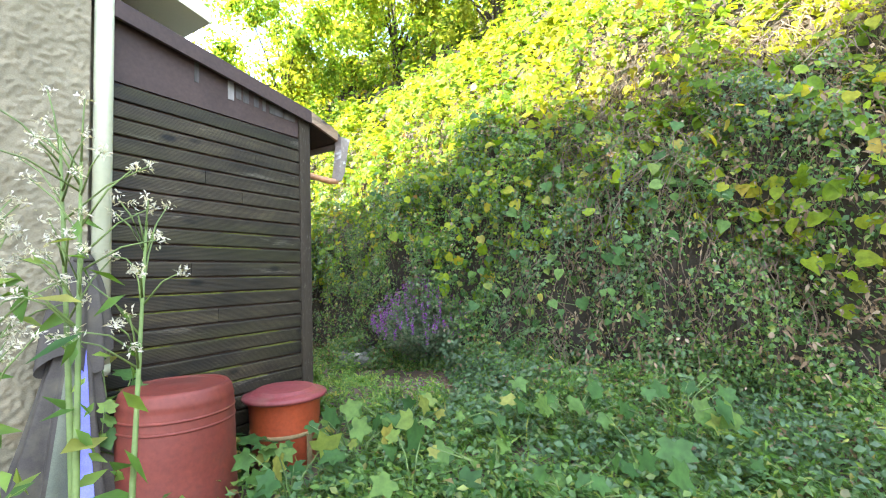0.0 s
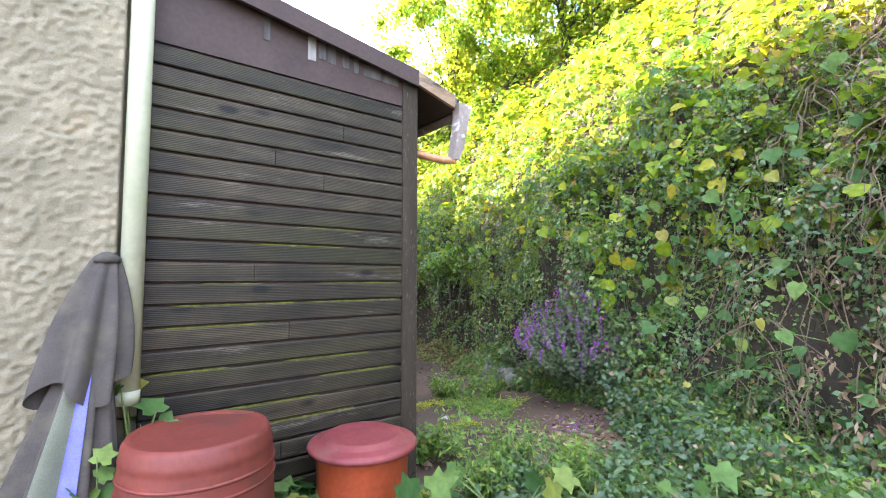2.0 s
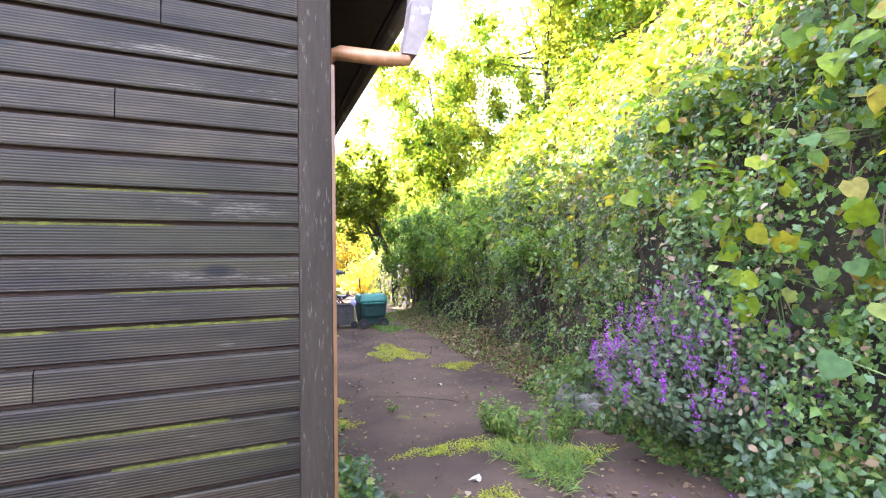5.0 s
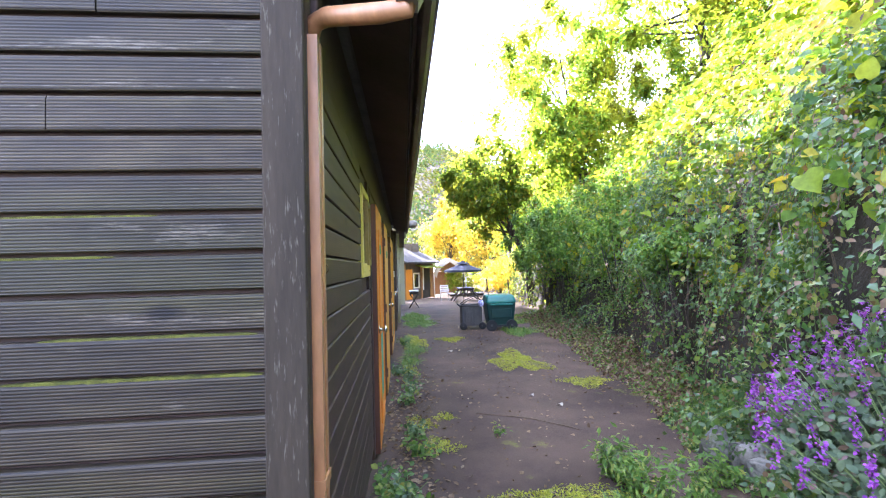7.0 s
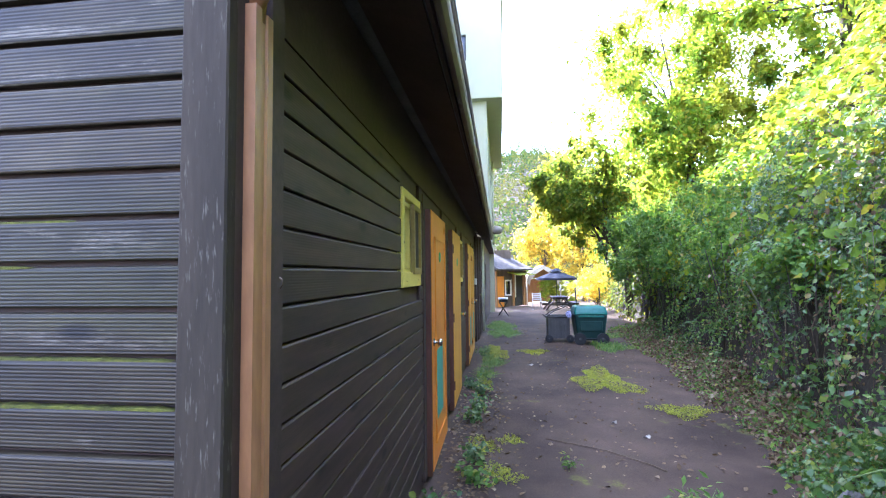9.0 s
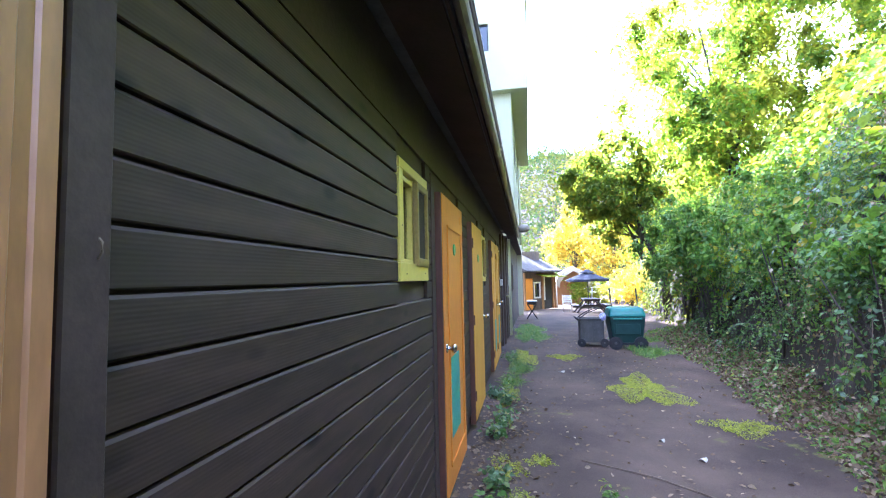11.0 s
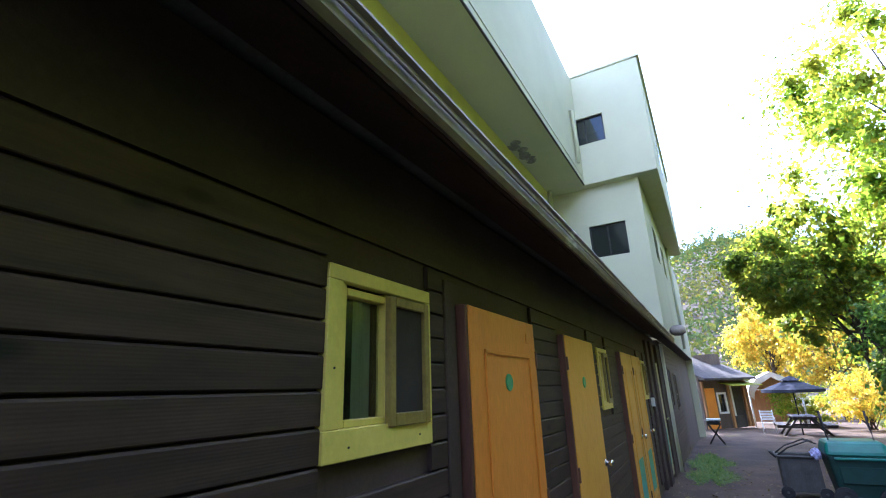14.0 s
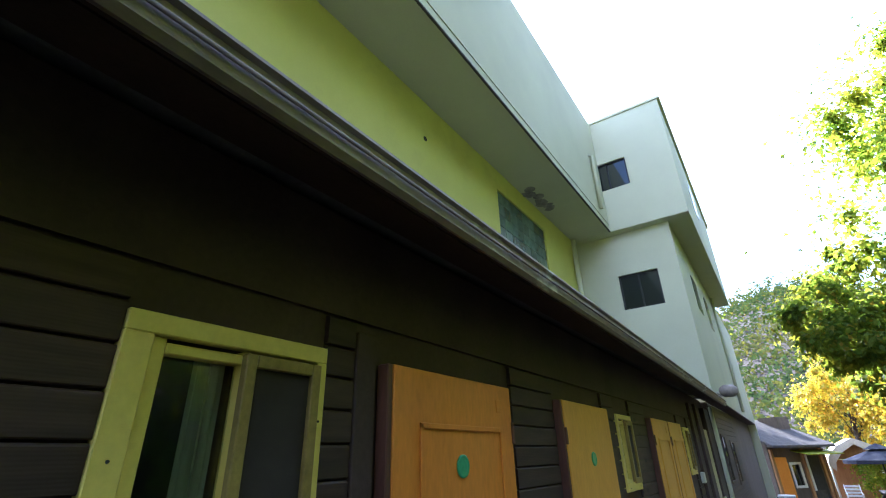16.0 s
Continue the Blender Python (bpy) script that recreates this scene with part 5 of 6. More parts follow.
gb = empty("wheeled_bin", "dark green wheeled bin with a bright teal lid", "bin", at=(2.50, 9.62, .0))
def tapered(w0, d0, w1, d1, z0, z1, bev):
    bm = bmesh.new()
    lo = [bm.verts.new((sx * w0 / 2, sy * d0 / 2, z0)) for sx, sy in ((-1, -1), (1, -1), (1, 1), (-1, 1))]
    hi = [bm.verts.new((sx * w1 / 2, sy * d1 / 2, z1)) for sx, sy in ((-1, -1), (1, -1), (1, 1), (-1, 1))]
    bm.faces.new(lo[::-1])
    bm.faces.new(hi)
    for k in range(4):
        bm.faces.new((lo[k], lo[(k + 1) % 4], hi[(k + 1) % 4], hi[k]))
    bmesh.ops.bevel(bm, geom=bm.edges[:], offset=bev, segments=3, affect='EDGES', profile=.6)
    return bm
part("body", tapered(.56, .50, .70, .62, .09, .66, .05), "bin_green", gb)
part("lid", tapered(.74, .68, .64, .50, .64, .84, .07), "bin_lid", gb, "bright teal rounded lid")
part("front_ridge", box(-.27, .27, -.335, -.30, .60, .635, .008), "bin_lid", gb)
part("front_panel", box(-.24, .24, -.300, -.275, .30, .52, .01), "bin_green", gb)
wheel(gb, -.24, -.26, .13, .13)
wheel(gb, .24, -.26, .13, .13)
part("axle", tube([(-.24, -.28, .13), (.24, -.28, .13)], .015, 8), "rubber", gb)
for s in (-1, 1):
    part("handle_bar", tube([(s * .25, -.12, .78), (s * .26, .02, 1.0), (s * .26, .08, 1.22)], .016, 8), "rubber", gb)

cart = empty("bin_cart", "dark grey ribbed wheeled bin with wire handle rails", "bin", at=(1.86, 9.90, .0))
bm = bmesh.new()
for q in ((-.24, .24, -.20, -.18), (-.24, .24, .18, .20), (-.24, -.22, -.18, .18), (.22, .24, -.18, .18)):
    box(*q, .10, .58, bm=bm)
box(-.22, .22, -.18, .18, .10, .12, bm=bm)
part("body", bm, "bin_grey", cart)
for k in range(7):
    part("rib", box(-.23 + k * .07, -.21 + k * .07, -.212, -.201, .12, .54, .002), "bin_grey", cart)
part("rim", tube([(-.26, -.22, .58), (.26, -.22, .58), (.26, .22, .58), (-.26, .22, .58), (-.26, -.22, .58)], .018, 6), "bin_grey", cart)
part("handle", tube([(-.27, -.1, .55), (-.33, -.1, .62), (-.33, .1, .62), (-.27, .1, .55)], .014, 6), "rubber", cart)
wheel(cart, -.22, -.20, .09, .085, .04)
wheel(cart, .24, -.20, .09, .085, .04)
for sy in (-.16, .16):
    part("handle_rail", tube([(-.26, sy, .58), (-.10, sy, .70), (.16, sy, .80), (.26, sy, .76)], .011, 6), "rubber", cart)
part("grip", tube([(.16, -.16, .80), (.16, .16, .80)], .013, 6), "rubber", cart)
bm = bmesh.new()
bmesh.ops.create_icosphere(bm, subdivisions=3, radius=1)
for v in bm.verts:
    k = 1 + .5 * noise.noise(v.co * 3.1)
    v.co = Vector((2.08 + v.co.x * .06 * k, 9.68 + v.co.y * .05 * k, .63 + v.co.z * .075 * k))
tagged(part("cloth_bundle", bm, "lilac_cloth"), "crumpled pale lilac cloth on the bin rim", "cloth")

table = empty("picnic_table", "dark stained wooden picnic table with attached benches", "table", at=(3.85, 25.4, -.50))
for k in range(5):
    part("top_plank", box(-.42 + k * .17, -.265 + k * .17, -.85, .85, .72, .77, .008), "table_wood", table)
for s in (-1, 1):
    for k in range(2):
        part("bench_plank", box(s * .82 - .16 + k * .165, s * .82 - .005 + k * .165, -.85, .85, .40, .45, .008), "table_wood", table)
    for q in (-1, 1):
        part("leg", tube([(q * .80, s * .62, 0), (q * .24, s * .62, .72)], .085, 4, flat=.5), "table_wood", table)
    part("cross_beam", box(-.98, .98, s * .62 - .035, s * .62 + .035, .32, .40, .006), "table_wood", table)
    part("top_beam", box(-.40, .40, s * .62 - .035, s * .62 + .035, .64, .72, .006), "table_wood", table)
sun_shade = empty("parasol", "open dark blue-grey parasol over the picnic table", "parasol", at=(3.75, 25.4, -.50))
part("pole", tube([(0, 0, 0), (0, 0, 2.2)], .022, 8), "rubber", sun_shade)
bm = bmesh.new()
apex = bm.verts.new((0, 0, 2.24))
rim = [bm.verts.new((1.12 * math.cos(TAU * k / 8), 1.12 * math.sin(TAU * k / 8), 1.80)) for k in range(8)]
val = [bm.verts.new((1.12 * math.cos(TAU * k / 8) , 1.12 * math.sin(TAU * k / 8), 1.68)) for k in range(8)]
for k in range(8):
    bm.faces.new((apex, rim[k], rim[(k + 1) % 8]))
    bm.faces.new((rim[k], val[k], val[(k + 1) % 8], rim[(k + 1) % 8]))
part("canopy", bm, "parasol", sun_shade)
bm = bmesh.new()
apex = bm.verts.new((0, 0, 2.36))
rim = [bm.verts.new((.42 * math.cos(TAU * k / 8), .42 * math.sin(TAU * k / 8), 2.16)) for k in range(8)]
for k in range(8):
    bm.faces.new((apex, rim[k], rim[(k + 1) % 8]))
part("vent_cap", bm, "parasol", sun_shade)
for k in range(8):
    part("rib", tube([(0, 0, 2.2), (1.1 * math.cos(TAU * k / 8), 1.1 * math.sin(TAU * k / 8), 1.79)], .008, 4), "rubber", sun_shade)

grill = empty("folding_stand", "black folding stand with a pale flat top", "stand", at=(.70, 19.6, -.30))
part("top", box(-.22, .22, -.25, .25, .74, .80, .015), "white_paint", grill, "pale grey flat top")
part("tray", box(-.19, .19, -.22, .22, .62, .738, .02), "rubber", grill)
for a, b in (((-.2, -.2), (.22, -.2)), ((.2, -.22), (-.22, -.22)), ((-.2, .2), (.22, .2)), ((.2, .22), (-.22, .22))):
    part("leg", tube([(a[0], a[1], .64), (b[0], b[1], 0)], .018, 6), "rubber", grill)

chair = empty("yard_chair", "white metal yard chair beside the picnic table", "chair", at=(2.75, 26.9, -.55))
for sx in (-.24, .24):
    part("leg", tube([(sx, -.24, 0), (sx, -.22, .44)], .016, 6), "white_paint", chair)
    part("back_post", tube([(sx, .24, 0), (sx, .22, .44), (sx, .30, .95)], .016, 6), "white_paint", chair)
    part("armrest", tube([(sx, -.24, .44), (sx, -.24, .64), (sx, .25, .66)], .014, 6), "white_paint", chair)
for k in range(5):
    part("seat_slat", box(-.24, .24, -.22 + k * .09, -.15 + k * .09, .43, .445, .003), "white_paint", chair)
for k in range(4):
    part("back_slat", box(-.24, .24, .235 + k * .015, .25 + k * .015, .52 + k * .11, .59 + k * .11, .003), "white_paint", chair)

# low brown house across the end of the yard, its long side turned to the walk
house = empty("house", "low brown timber house with grey tiled roof and orange posts", "house", at=(.22, 29.2, -.66))
house.rotation_euler = (0, 0, radians(-36))
def hpart(name, bm, mat, label="", parent=None):
    return part(name, bm, mat, parent or house, label)
bm = bmesh.new()
for a, b, c, d in ((0, 1.25, 0, 2.6), (1.25, 1.85, 0, .8), (1.25, 1.85, 1.75, 2.6), (1.85, 3.7, 0, 2.6)):
    box(-.2, 0, a, b, c, d, bm=bm)
hpart("wall", bm, "brown_wall")
hpart("end_wall", box(-5, -.201, 0, .2, 0, 2.6), "brown_wall")
w = hpart("window", box(-.12, -.10, 1.25, 1.85, .8, 1.75), "glass")
f = bmesh.new()
for q in ((1.18, 1.28, .73, 1.82), (1.82, 1.92, .73, 1.82), (1.28, 1.82, .73, .83), (1.28, 1.82, 1.72, 1.82)):
    box(-.02, .03, *q, bm=f)
part("window_frame", f, "white_paint", w, "white window frame")
hpart("end_door", box(.001, .05, .22, 1.02, .02, 2.05, .006), "orange_door", "orange timber end door")
hpart("door", box(.001, .04, 2.45, 3.20, .02, 2.05, .004), "rubber", "dark door")
hpart("door_frame", box(.001, .05, 2.33, 2.43, .02, 2.15), "white_paint")
for yq in (.04, 2.05, 3.30, 3.52):
    hpart("post", box(.002, .10, yq, yq + .16, 0, 2.4, .006), "timber", "orange timber post")
hpart("leaning_board", box(.10, .14, 2.2, 2.9, 0, .6, .004), "grey_tile")
bm = prism([(.55, 2.45), (-2.4, 3.75), (-5.4, 2.45), (-5.4, 2.55), (-2.4, 3.87), (.55, 2.56)], "y", -.3, 3.95)
hpart("roof", bm, "grey_tile")
for k in range(10):
    xx = .52 - k * .28
    hpart("tile_course", box(xx - .28, xx, -.32, 3.97, 2.575 + (.55 - xx) * .4407 - .1, 2.60 + (.55 - xx) * .4407 - .08), "grey_tile")
hpart("awning", prism([(0, 2.30), (.85, 2.12), (.85, 2.16), (0, 2.35)], "y", 1.5, 3.9), "moss_leaf", "mossy sheet awning")
hpart("chimney", box(-2.3, -1.2, 2.9, 3.7, 2.9, 3.95), "brown_wall")

tent = empty("canopy_shelter", "pale arched canopy shelter with orange timber inside", "shelter", at=(3.75, 33.0, -.78))
bm = bmesh.new()
arc = [(-1.25, 1.75), (-1.15, 2.15), (-.7, 2.6), (0, 2.95), (.7, 2.6), (1.15, 2.15), (1.25, 1.75)]
prism(arc + [(a * .93, b - .10) for a, b in arc[::-1]], "y", 0, 4.5, bm)
part("cover", bm, "tarp", tent)
part("front_valance", prism(arc + [(a * .80, b - .30) for a, b in arc[::-1]], "y", -.04, -.005), "tarp", tent)
for s in (-1, 1):
    for yq in (.05, 1.5, 3.0, 4.4):
        part("post", tube([(s * 1.2, yq, 0), (s * 1.2, yq, 1.85)], .045, 6), "white_paint", tent)
part("gable_board", prism([(-.9, 2.0), (0, 2.72), (.9, 2.0)], "y", .35, .40), "timber", tent, "orange timber gable boarding")
part("back_board", box(-1.1, 1.1, 4.2, 4.25, .0, 1.9), "timber", tent)

# ---- stones, weeds, moss and litter ----
for i, (x, y, sx, sy, sz) in enumerate([(2.40, 1.90, .10, .12, .20), (2.50, 1.74, .09, .09, .13), (2.62, 1.72, .11, .09, .12), (2.53, 1.60, .11, .10, .09), (2.76, 1.70, .12, .12, .15), (2.82, 1.95, .14, .13, .18), (2.52, 2.08, .10, .10, .10), (2.92, 1.72, .10, .12, .13)]):
    bm = bmesh.new()
    gs = np.random.default_rng(300 + i)
    for _ in range(26):
        c = Vector(gs.normal(0, 1, 3)).normalized()
        m_ = max(abs(c.x), abs(c.y), abs(c.z)) ** .6
        bm.verts.new(Vector((c.x * sx, c.y * sy, c.z * sz)) / m_)
    r_ = bmesh.ops.convex_hull(bm, input=bm.verts[:])
    bmesh.ops.delete(bm, geom=[v for v in bm.verts if not v.link_faces], context='VERTS')
    bmesh.ops.bevel(bm, geom=bm.edges[:], offset=.010, segments=2, affect='EDGES')
    bmesh.ops.subdivide_edges(bm, edges=bm.edges[:], cuts=1, use_grid_fill=True)
    for v in bm.verts:
        v.co *= 1 + .10 * noise.noise(v.co * 22 + Vector((i, 0, 0)))
    for f_ in bm.faces:
        f_.smooth = True
    ob = part("stone", bm, "rock")
    ob.location = (x, y, gz(x, y) + sz * .55)
    tagged(ob, "rough grey field stone with moss at the bank's foot", "stone", "stones at the bank's foot")

g1 = np.random.default_rng(17)


def patch_points(n, cx, cy, rx, ry, gap=.0):
    a = g1.uniform(0, TAU, n)
    r = np.sqrt(g1.random(n)) * (1 + .35 * np.sin(a * 3 + cx * 5) + .2 * np.sin(a * 7 + cy * 3))
    return cx + rx * r * np.cos(a), cy + ry * r * np.sin(a)


def carpet(name, spots, per_m2, kind, size, material, high, label, category, droop=.1):
    P = []
    for cx, cy, rx, ry in spots:
        n = int(per_m2 * rx * ry * 3.1)
        x, y = patch_points(n, cx, cy, rx, ry)
        z = ground_z(x, y) + .004 + g1.random(n) ** 1.5 * high
        P.append(np.stack([x, y, z], -1))
    P = np.concatenate(P)
    return foliage(name, kind, P, np.tile([0, -.2, .9], (len(P), 1)), g1.uniform(size[0], size[1], len(P)), material, rng=g1, droop=droop, label=label, category=category)


moss_spots = [(2.0, 6.0, .35, .75), (2.55, 4.55, .28, .22), (1.15, 1.75, .34, .13), (1.55, 1.62, .25, .12), (.35, 3.3, .13, .22), (.50, 2.75, .16, .18), (1.75, 1.15, .30, .30), (.3, 5.6, .10, .5), (.62, 3.5, .10, .12), (1.0, .75, .18, .10), (.45, 8.2, .2, .8), (1.2, 8.4, .25, .3)]
carpet("moss", moss_spots, 9000, "narrow", (.012, .030), "moss_leaf", .022, "bright yellow-green moss patches on the path", "moss")
grass_spots = [(.62, 11.6, .30, 1.3), (.55, 13.8, .35, 1.2), (.40, 7.2, .16, .5), (.30, 6.2, .14, .3), (2.8, 9.0, .35, .5), (2.9, 10.8, .5, .6), (1.6, 1.1, .28, .4)]
carpet("grass", grass_spots, 3200, "blade", (.06, .16), "ground_leaf", .03, "tufts of green grass along the path", "grass", droop=-.6)


def edge_x(y):
    return np.interp(y, [-6, -3, -1.5, -.6, 0, 1, 2, 4, 7, 12, 20], [-.4, -.1, .55, 1.45, 2.05, 2.20, 2.45, 2.90, 3.15, 3.5, 4.6])


def undergrowth(name, n, y0, y1, kind, size, material, high, label, category, inset=0.0):
    y = g1.uniform(y0, y1, n)
    e = edge_x(y) + .12 * wave(y, y, 2.5) + inset
    b = bank_foot(y) + .25
    u = g1.random(n)
    x = e + (b - e) * u ** .8
    z = ground_z(x, y) + (0.02 + high * np.minimum(1, (x - e) / .6 + .12)) * g1.random(n) ** .8 * (.55 + .45 * wave(x, y, 2.2, 4.0))
    P = np.stack([x, y, z], -1)
    return foliage(name, kind, P, np.tile([-.25, -.3, .85], (n, 1)), g1.uniform(size[0], size[1], n), material, rng=g1, droop=.25, tumble=.75, label=label, category=category)


undergrowth("undergrowth", 52000, -4.2, 3.0, "leaflet", (.018, .062), "shrub_leaf", .48, "mixed leafy undergrowth below the bank", "undergrowth")
undergrowth("light_undergrowth", 14000, -4.2, 3.0, "narrow", (.03, .07), "ground_leaf", .55, "light green weeds among the undergrowth", "weeds")
undergrowth("withered_undergrowth", 5000, -4.2, 2.6, "leaflet", (.02, .05), "dry_leaf", .50, "withered brown leaves in the undergrowth", "dead leaves")
undergrowth("fern_undergrowth", 8000, 2.3, 13.0, "narrow", (.04, .10), "ground_leaf", .25, "low weeds along the path's edge", "weeds")
undergrowth("dry_undergrowth", 20000, 1.3, 12.0, "leaflet", (.03, .065), "dry_leaf", .28, "dry brown leaves along the bank's foot", "dead leaves")

cover_spots = [(-.9, -.95, .35, .30), (-.35, -1.05, .45, .30), (.25, -1.15, .45, .35), (.75, -1.35, .40, .40), (.55, -2.0, .40, .5), (.5, -2.8, .5, .5), (.25, -.55, .28, .25), (.95, -.75, .25, .2), (-1.6, -.9, .3, .3), (-2.1, -1.7, .4, .35), (-.7, -1.6, .5, .45), (-.3, -2.1, .55, .45), (.0, -2.7, .5, .5), (-1.2, -1.3, .4, .35), (-1.0, -2.2, .4, .4), (-.5, -3.0, .5, .5)]
carpet("ground_cover", cover_spots, 2400, "leaflet", (.03, .065), "shrub_leaf", .20, "low leafy weeds covering the ground", "weeds", droop=.1)
carpet("grassy_cover", cover_spots, 900, "blade", (.10, .24), "ground_leaf", .05, "grass blades among the low weeds", "grass", droop=-.7)

# litter of fallen leaves on the path and by the wall
n = 1500
x = np.concatenate([g1.uniform(.0, 3.0, n), g1.normal(.25, .16, 1800), g1.normal(1.35, .40, 900)])
y = np.concatenate([g1.uniform(0.3, 14, n), g1.uniform(.1, 5.5, 1800), g1.normal(-.1, .40, 900)])
keep = (x > .03) & (x < bank_foot(y))
P = np.stack([x, y, ground_z(x, y) + .008], -1)[keep]
foliage("leaf_litter", "oval", P, np.tile([0, 0, 1.2], (len(P), 1)), g1.uniform(.02, .06, len(P)), "dry_leaf", rng=g1, droop=0, label="fallen brown leaves scattered on the path", category="leaf litter")
n = 420
P = np.stack([g1.normal(1.66, .20, n), g1.normal(.06, .13, n), np.zeros(n)], -1)
P[:, 2] = ground_z(P[:, 0], P[:, 1]) + .008
foliage("fallen_petals", "oval", P, np.tile([0, 0, 1.2], (n, 1)), g1.uniform(.008, .018, n), "purple", rng=g1, droop=0, label="fallen purple petals on the ground", category="petals")
# white scraps and a long twig
for x, y, s in ((1.04, 7.03, .07), (1.05, 1.05, .06), (1.9, 3.7, .05), (1.7, 4.1, .04)):
    bm = bmesh.new()
    vs = [bm.verts.new((s * math.cos(a) * (.7 + .3 * math.sin(a * 3)), s * .6 * math.sin(a), .006 + .012 * math.sin(a * 2))) for a in np.linspace(0, TAU, 9)[:-1]]
    bm.faces.new(vs)
    r = bmesh.ops.extrude_face_region(bm, geom=bm.faces[:])
    for v in r["geom"]:
        if isinstance(v, bmesh.types.BMVert):
            v.co.z += .003
    ob = part("pale_leaf", bm, "vent")
    ob.location = (x, y, gz(x, y) + .004)
    tagged(ob, "pale curled dead leaf lying on the path", "leaf", "pale leaves on the path")
for pts in ([(.95, 3.55), (1.2, 3.42), (1.45, 3.30), (1.75, 3.05), (1.82, 2.95)], [(1.25, 1.25), (1.45, 1.38), (1.7, 1.32)], [(1.15, -.15), (1.4, -.1), (1.65, -.2)], [(1.3, .2), (1.5, .05), (1.72, .02)], [(1.0, -.3), (1.2, -.42), (1.45, -.40)], [(1.6, -.1), (1.75, .1), (1.95, .16)], [(.9, .1), (1.1, .22)]):
    bm = tube([(a, b, gz(a, b) + .009) for a, b in pts], .0045, 5)
    tagged(part("twig", bm, "dry_stem"), "thin dry twig lying on the path", "twig", "twigs")


def weed(name, label, x, y, h, n, kind, size, material, spread, seed, stems=5):
    z = gz(x, y)
    w = empty(name, label, "plant", "weeds by the path", (x, y, z))
    g = np.random.default_rng(seed)
    bm = bmesh.new()
    P = []
    for s in range(stems):
        a = g.uniform(0, TAU)
        tip = np.array([spread * math.cos(a) * g.uniform(.3, 1), spread * math.sin(a) * g.uniform(.3, 1), h * g.uniform(.65, 1)])
        mid = tip * np.array([.35, .35, .55])
        tube([(0, 0, 0), tuple(mid), tuple(tip)], [.006, .004, .0015], 4, bm)
        for q in g.random(n // stems):
            u = .15 + .85 * q
            c = mid * u * 2 if u < .5 else mid + (tip - mid) * (u - .5) * 2
            P.append(c + g.normal(0, .035, 3))
    part("stem", bm, "stem", w)
    P = np.array(P)
    nn = np.tile([0, -.3, .8], (len(P), 1))
    if kind == "lobed":
        leaf_parts(w, kind, P, nn, g.uniform(size[0], size[1], len(P)), material, .2, g)
    else:
        foliage("foliage", kind, P, nn, g.uniform(size[0], size[1], len(P)), material, w, .2, g)
    return w


ws = random.Random(9)
for i in range(9):
    weed("weed", "feathery green weed growing by the shed corner", ws.uniform(.06, .62), ws.uniform(-.75, .10), ws.uniform(.25, .45), 240, "narrow", (.03, .06), "ground_leaf", .20, 40 + i)
for i in range(26):
    weed("weed", "low leafy weed at the foot of the shed wall", ws.uniform(.06, .36), ws.uniform(.3, 8.5) if i % 2 else ws.uniform(.2, 2.6), ws.uniform(.10, .24), 110, "oval", (.03, .06), "shrub_leaf" if i % 2 else "ground_leaf", .15, 60 + i)
for i in range(9):
    weed("weed", "green weed at the edge of the path", ws.uniform(1.5, 2.3), ws.uniform(1.45, 1.95), ws.uniform(.12, .30), 160, "narrow", (.04, .07), "ground_leaf", .16, 80 + i)
for x, y in ((-1.30, -.16), (-.88, -.30), (-.80, -.12), (-.22, -.50), (-.72, -.48), (-1.52, -.25)):
    weed("weed", "broad-leaved weed sprouting between the tubs", x, y, .22 if x > -1.2 else .72, 26, "lobed", (.06, .12), "big_leaf", .13, int(1000 + x * 100), 4)
weed("weed", "small bright weed in the middle of the path", 1.07, 2.92, .06, 40, "narrow", (.03, .06), "ground_leaf", .08, 99, 5)


def broad_plant(x, y, seed, count, reach, high):
    z = gz(x, y)
    w = empty("broadleaf_plant", "trailing vine with broad lobed soft green leaves", "plant", "broad-leaved vines", (x, y, z))
    g = np.random.default_rng(seed)
    bm = bmesh.new()
    P = []
    for k in range(count):
        a = g.uniform(0, TAU)
        r = reach * math.sqrt(g.random())
        h = high * g.uniform(.55, 1)
        tip = (r * math.cos(a), r * math.sin(a), h)
        tube([(0, 0, 0), (tip[0] * .4, tip[1] * .4, h * .75), tip], [.006, .004, .003], 4, bm)
        P.append(tip)
    part("stem", bm, "stem", w)
    P = np.array(P)
    nn = np.tile([-.40, -.50, .70], (len(P), 1)) + g.normal(0, .25, (len(P), 3))
    leaf_parts(w, "lobed", P, nn, g.uniform(.06, .15, len(P)), "big_leaf", .35, g)


for i, (x, y, c, r, h) in enumerate([(-1.0, -.95, 9, .28, .30), (-.55, -.95, 12, .35, .33), (-.15, -.95, 12, .35, .38), (.25, -1.15, 8, .35, .30), (.62, -1.45, 8, .32, .34), (.6, -1.9, 10, .3, .40), (.75, -2.5, 12, .35, .45), (.35, -2.75, 8, .3, .3), (-.62, -1.40, 6, .32, .28), (-.40, -1.75, 6, .34, .30), (-.40, -2.15, 5, .30, .26), (-.02, -2.40, 7, .34, .34)]):
    broad_plant(x, y, 200 + i, c, r, h)
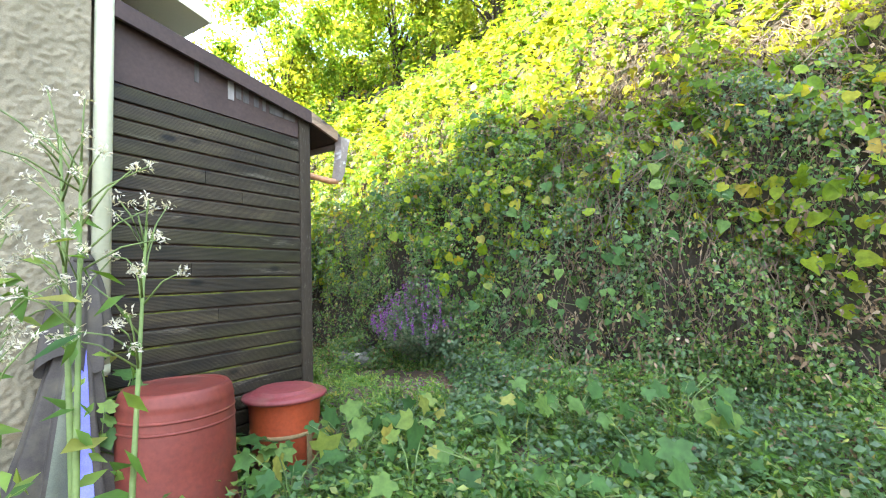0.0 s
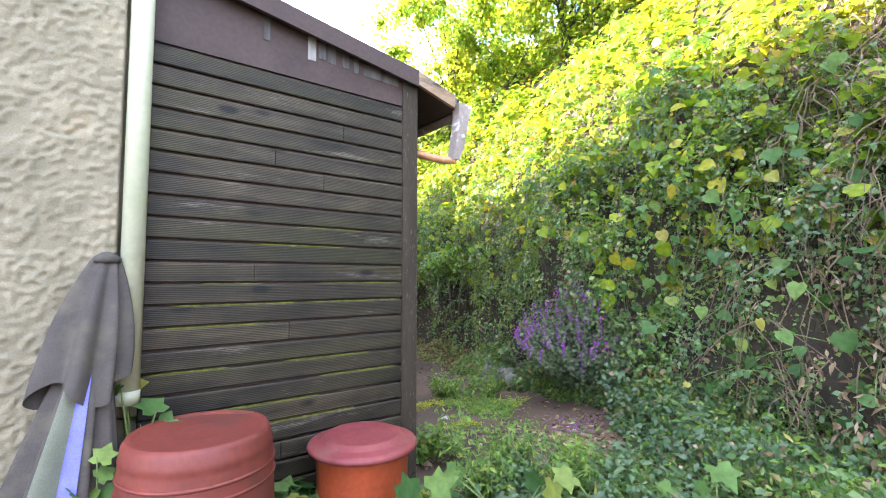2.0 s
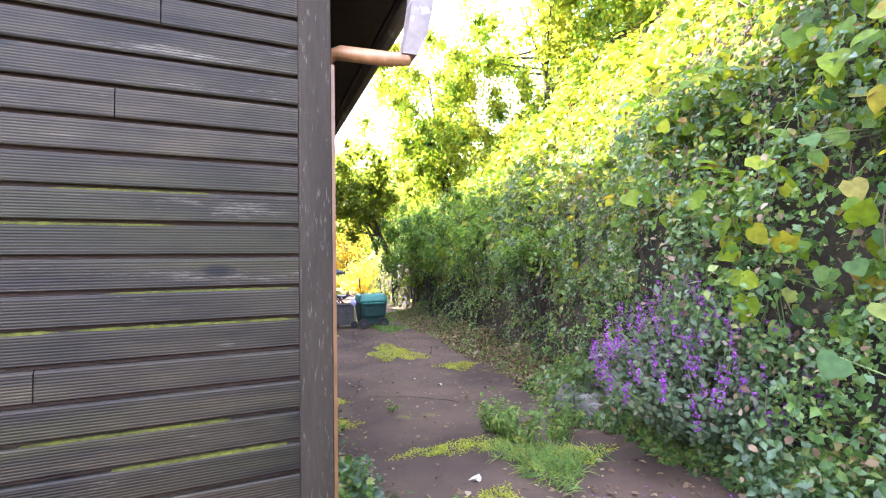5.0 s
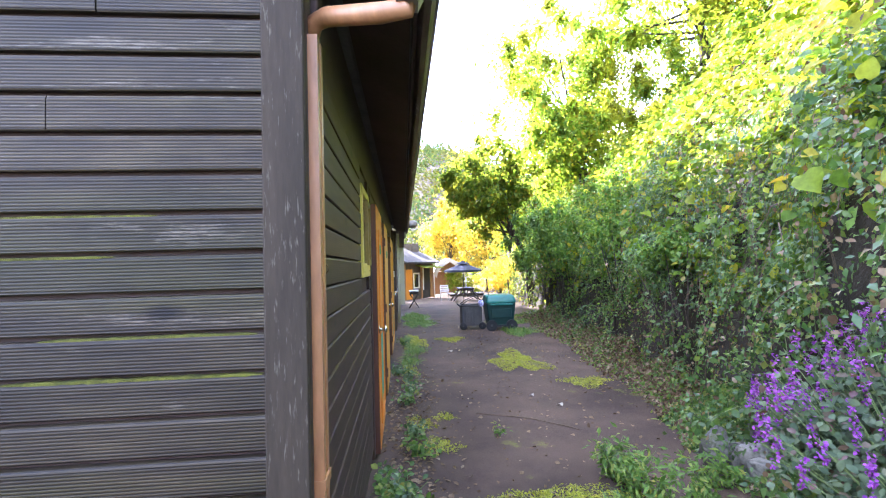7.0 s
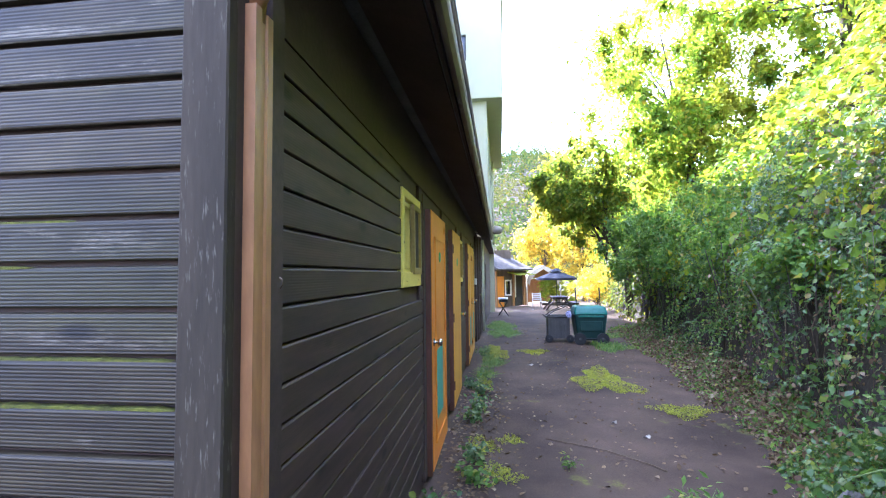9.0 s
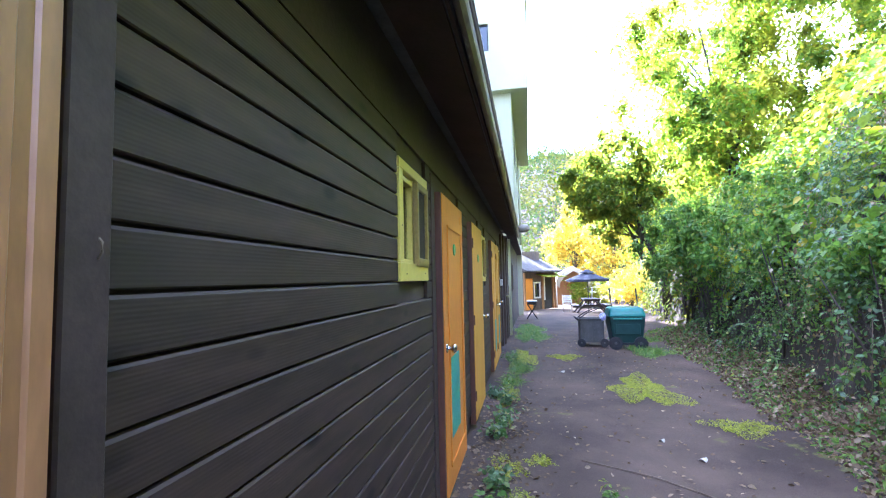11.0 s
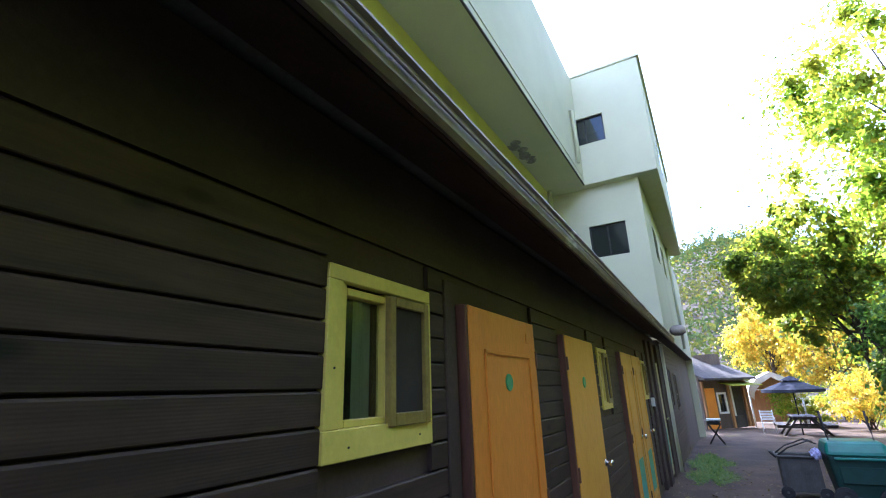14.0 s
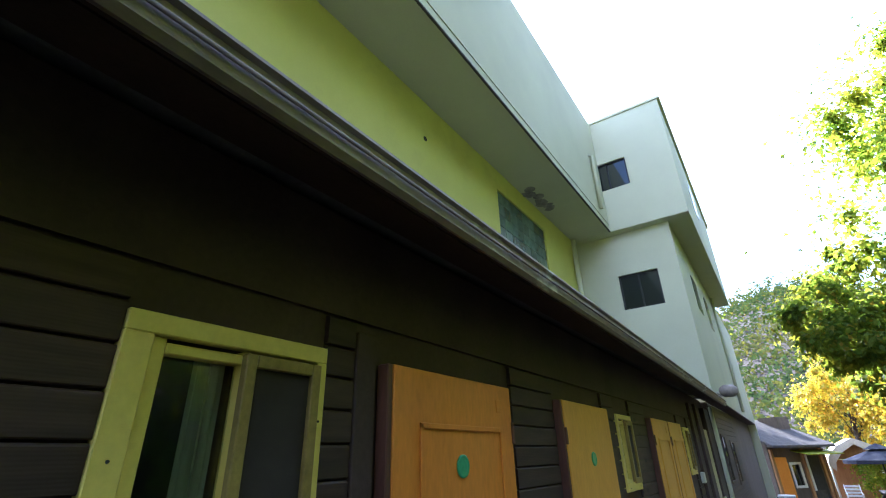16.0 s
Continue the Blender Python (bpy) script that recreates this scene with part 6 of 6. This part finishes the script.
# broad leaves standing out from the bank
for i, (y, d, c) in enumerate([(.2, .35, 9), (-.4, .55, 10), (-.9, .30, 8), (-1.4, .5, 9), (.9, .8, 8), (-.1, 1.0, 9), (-1.9, .7, 9), (-.7, .9, 9), (-2.6, .4, 8), (1.8, .9, 8), (-2.1, .25, 7), (-2.4, .55, 7), (-1.75, .15, 6), (-1.0, .10, 5), (-2.8, .75, 8)]):
    x, z = bank_point(np.array(y), np.array(d))
    w = empty("broadleaf_vine", "vine shoot with large heart-shaped leaves on the bank", "vine", "broad-leaved vines", (float(x) - .30, y, float(z)))
    g = np.random.default_rng(300 + i)
    P = g.normal(0, 1, (c * 2, 3)) * np.array([.07, .24, .26])
    bm = bmesh.new()
    for q in P:
        tube([(.25, 0, .05), tuple(q * .5 + np.array([.1, 0, .04])), tuple(q)], .003, 4, bm)
    part("stem", bm, "stem", w)
    leaf_parts(w, "heart", P, np.tile([-.75, -.45, .45], (len(P), 1)), g.uniform(.06, .125, len(P)), "big_leaf", .7, g)

broad_plant(-1.42, -.13, 91, 8, .13, .86)

# purple flowering bush
bush = empty("flowering_bush", "bush with many upright purple flower spikes", "bush", at=(2.52, .54, .22))
g = np.random.default_rng(77)
bm = bmesh.new()
L, F = [], []
for s in range(300):
    a = g.uniform(0, TAU)
    r = .74 * math.sqrt(g.random())
    tip = np.array([r * math.cos(a) * .9 - .1, r * math.sin(a), 1.10 * (1 - .50 * (r / .74) ** 2) * g.uniform(.72, 1.05)])
    mid = tip * np.array([.6, .6, .55])
    tube([(tip[0] * .2, tip[1] * .2, 0), tuple(mid), tuple(tip)], [.005, .004, .002], 4, bm)
    for q in g.random(32):
        u = .2 + .75 * q
        c = mid * u * 2 if u < .5 else mid + (tip - mid) * (u - .5) * 2
        L.append(c + g.normal(0, .035, 3))
    for q in g.random(20):
        F.append(tip + np.array([g.normal(0, .007), g.normal(0, .007), -.055 + .095 * q]) + (tip - mid) * .02)
part("stem", bm, "stem", bush)
L, F = np.array(L), np.array(F)
foliage("foliage", "oval", L, np.tile([-.3, -.3, .7], (len(L), 1)), g.uniform(.025, .055, len(L)), "bush_leaf", bush, .3, g)
foliage("bloom", "oval", F, np.tile([-.2, -.3, .5], (len(F), 1)), g.uniform(.011, .020, len(F)), "purple", bush, -.2, g)

# tall weed gone to white fluff beside the walk's start
fw = empty("fluffy_weed", "tall green weed with white fluffy seed heads", "plant", at=(-2.215, -1.97, .2))
g = np.random.default_rng(55)
bm = bmesh.new()
F, L = [], []
for x, y, h, lx in ((-.02, 0, 1.34, .010), (.035, -.02, 1.25, .040), (-.07, .06, 1.30, -.05), (.0, .05, 1.38, -.02), (-.10, .02, 1.22, -.03)):
    base = np.array([x, y, h * .5])
    tip_ = np.array([x + lx, y + .03, h])
    tube([(x * .5, y, 0), tuple(base), tuple(tip_)], [.008, .006, .002], 7, bm)
    for k in range(16):
        u = g.uniform(.55, 1.0)
        b0 = base + (tip_ - base) * u
        e = b0 + np.array([g.normal(0, .045), g.normal(0, .045), g.uniform(.03, .11)])
        tube([tuple(b0), tuple((b0 + e) / 2 + np.array([0, 0, .012])), tuple(e)], [.0018, .0014, .001], 4, bm)
        n_f = int(g.integers(14, 44))
        F.append(e + g.normal(0, .0045, (n_f, 3)))
    for q in g.random(18):
        u = q * .62 + .3
        c = np.array([x * min(1, .5 + u), y, h * u])
        L.append(c + g.normal(0, .008, 3))
part("stem", bm, "stem", fw)
L, F = np.array(L), np.concatenate(F)
foliage("foliage", "narrow", L, np.tile([0, -.6, .6], (len(L), 1)), g.uniform(.025, .07, len(L)), "ground_leaf", fw, .25, g)
foliage("fluff", "narrow", F, g.normal(0, 1, (len(F), 3)), g.uniform(.005, .012, len(F)), "white_fluff", fw, .0, g)
for k, (q, s) in enumerate((((.02, -.02, .98), .09), ((.03, -.04, .88), .12), ((-.05, -.03, .92), .10), ((.0, -.05, .82), .12), ((-.03, -.04, 1.08), .07))):
    leaf_parts(fw, "narrow", np.array([q]), np.array([[.2, -.3, .9]]), np.array([s]), "big_leaf", -.1, g)
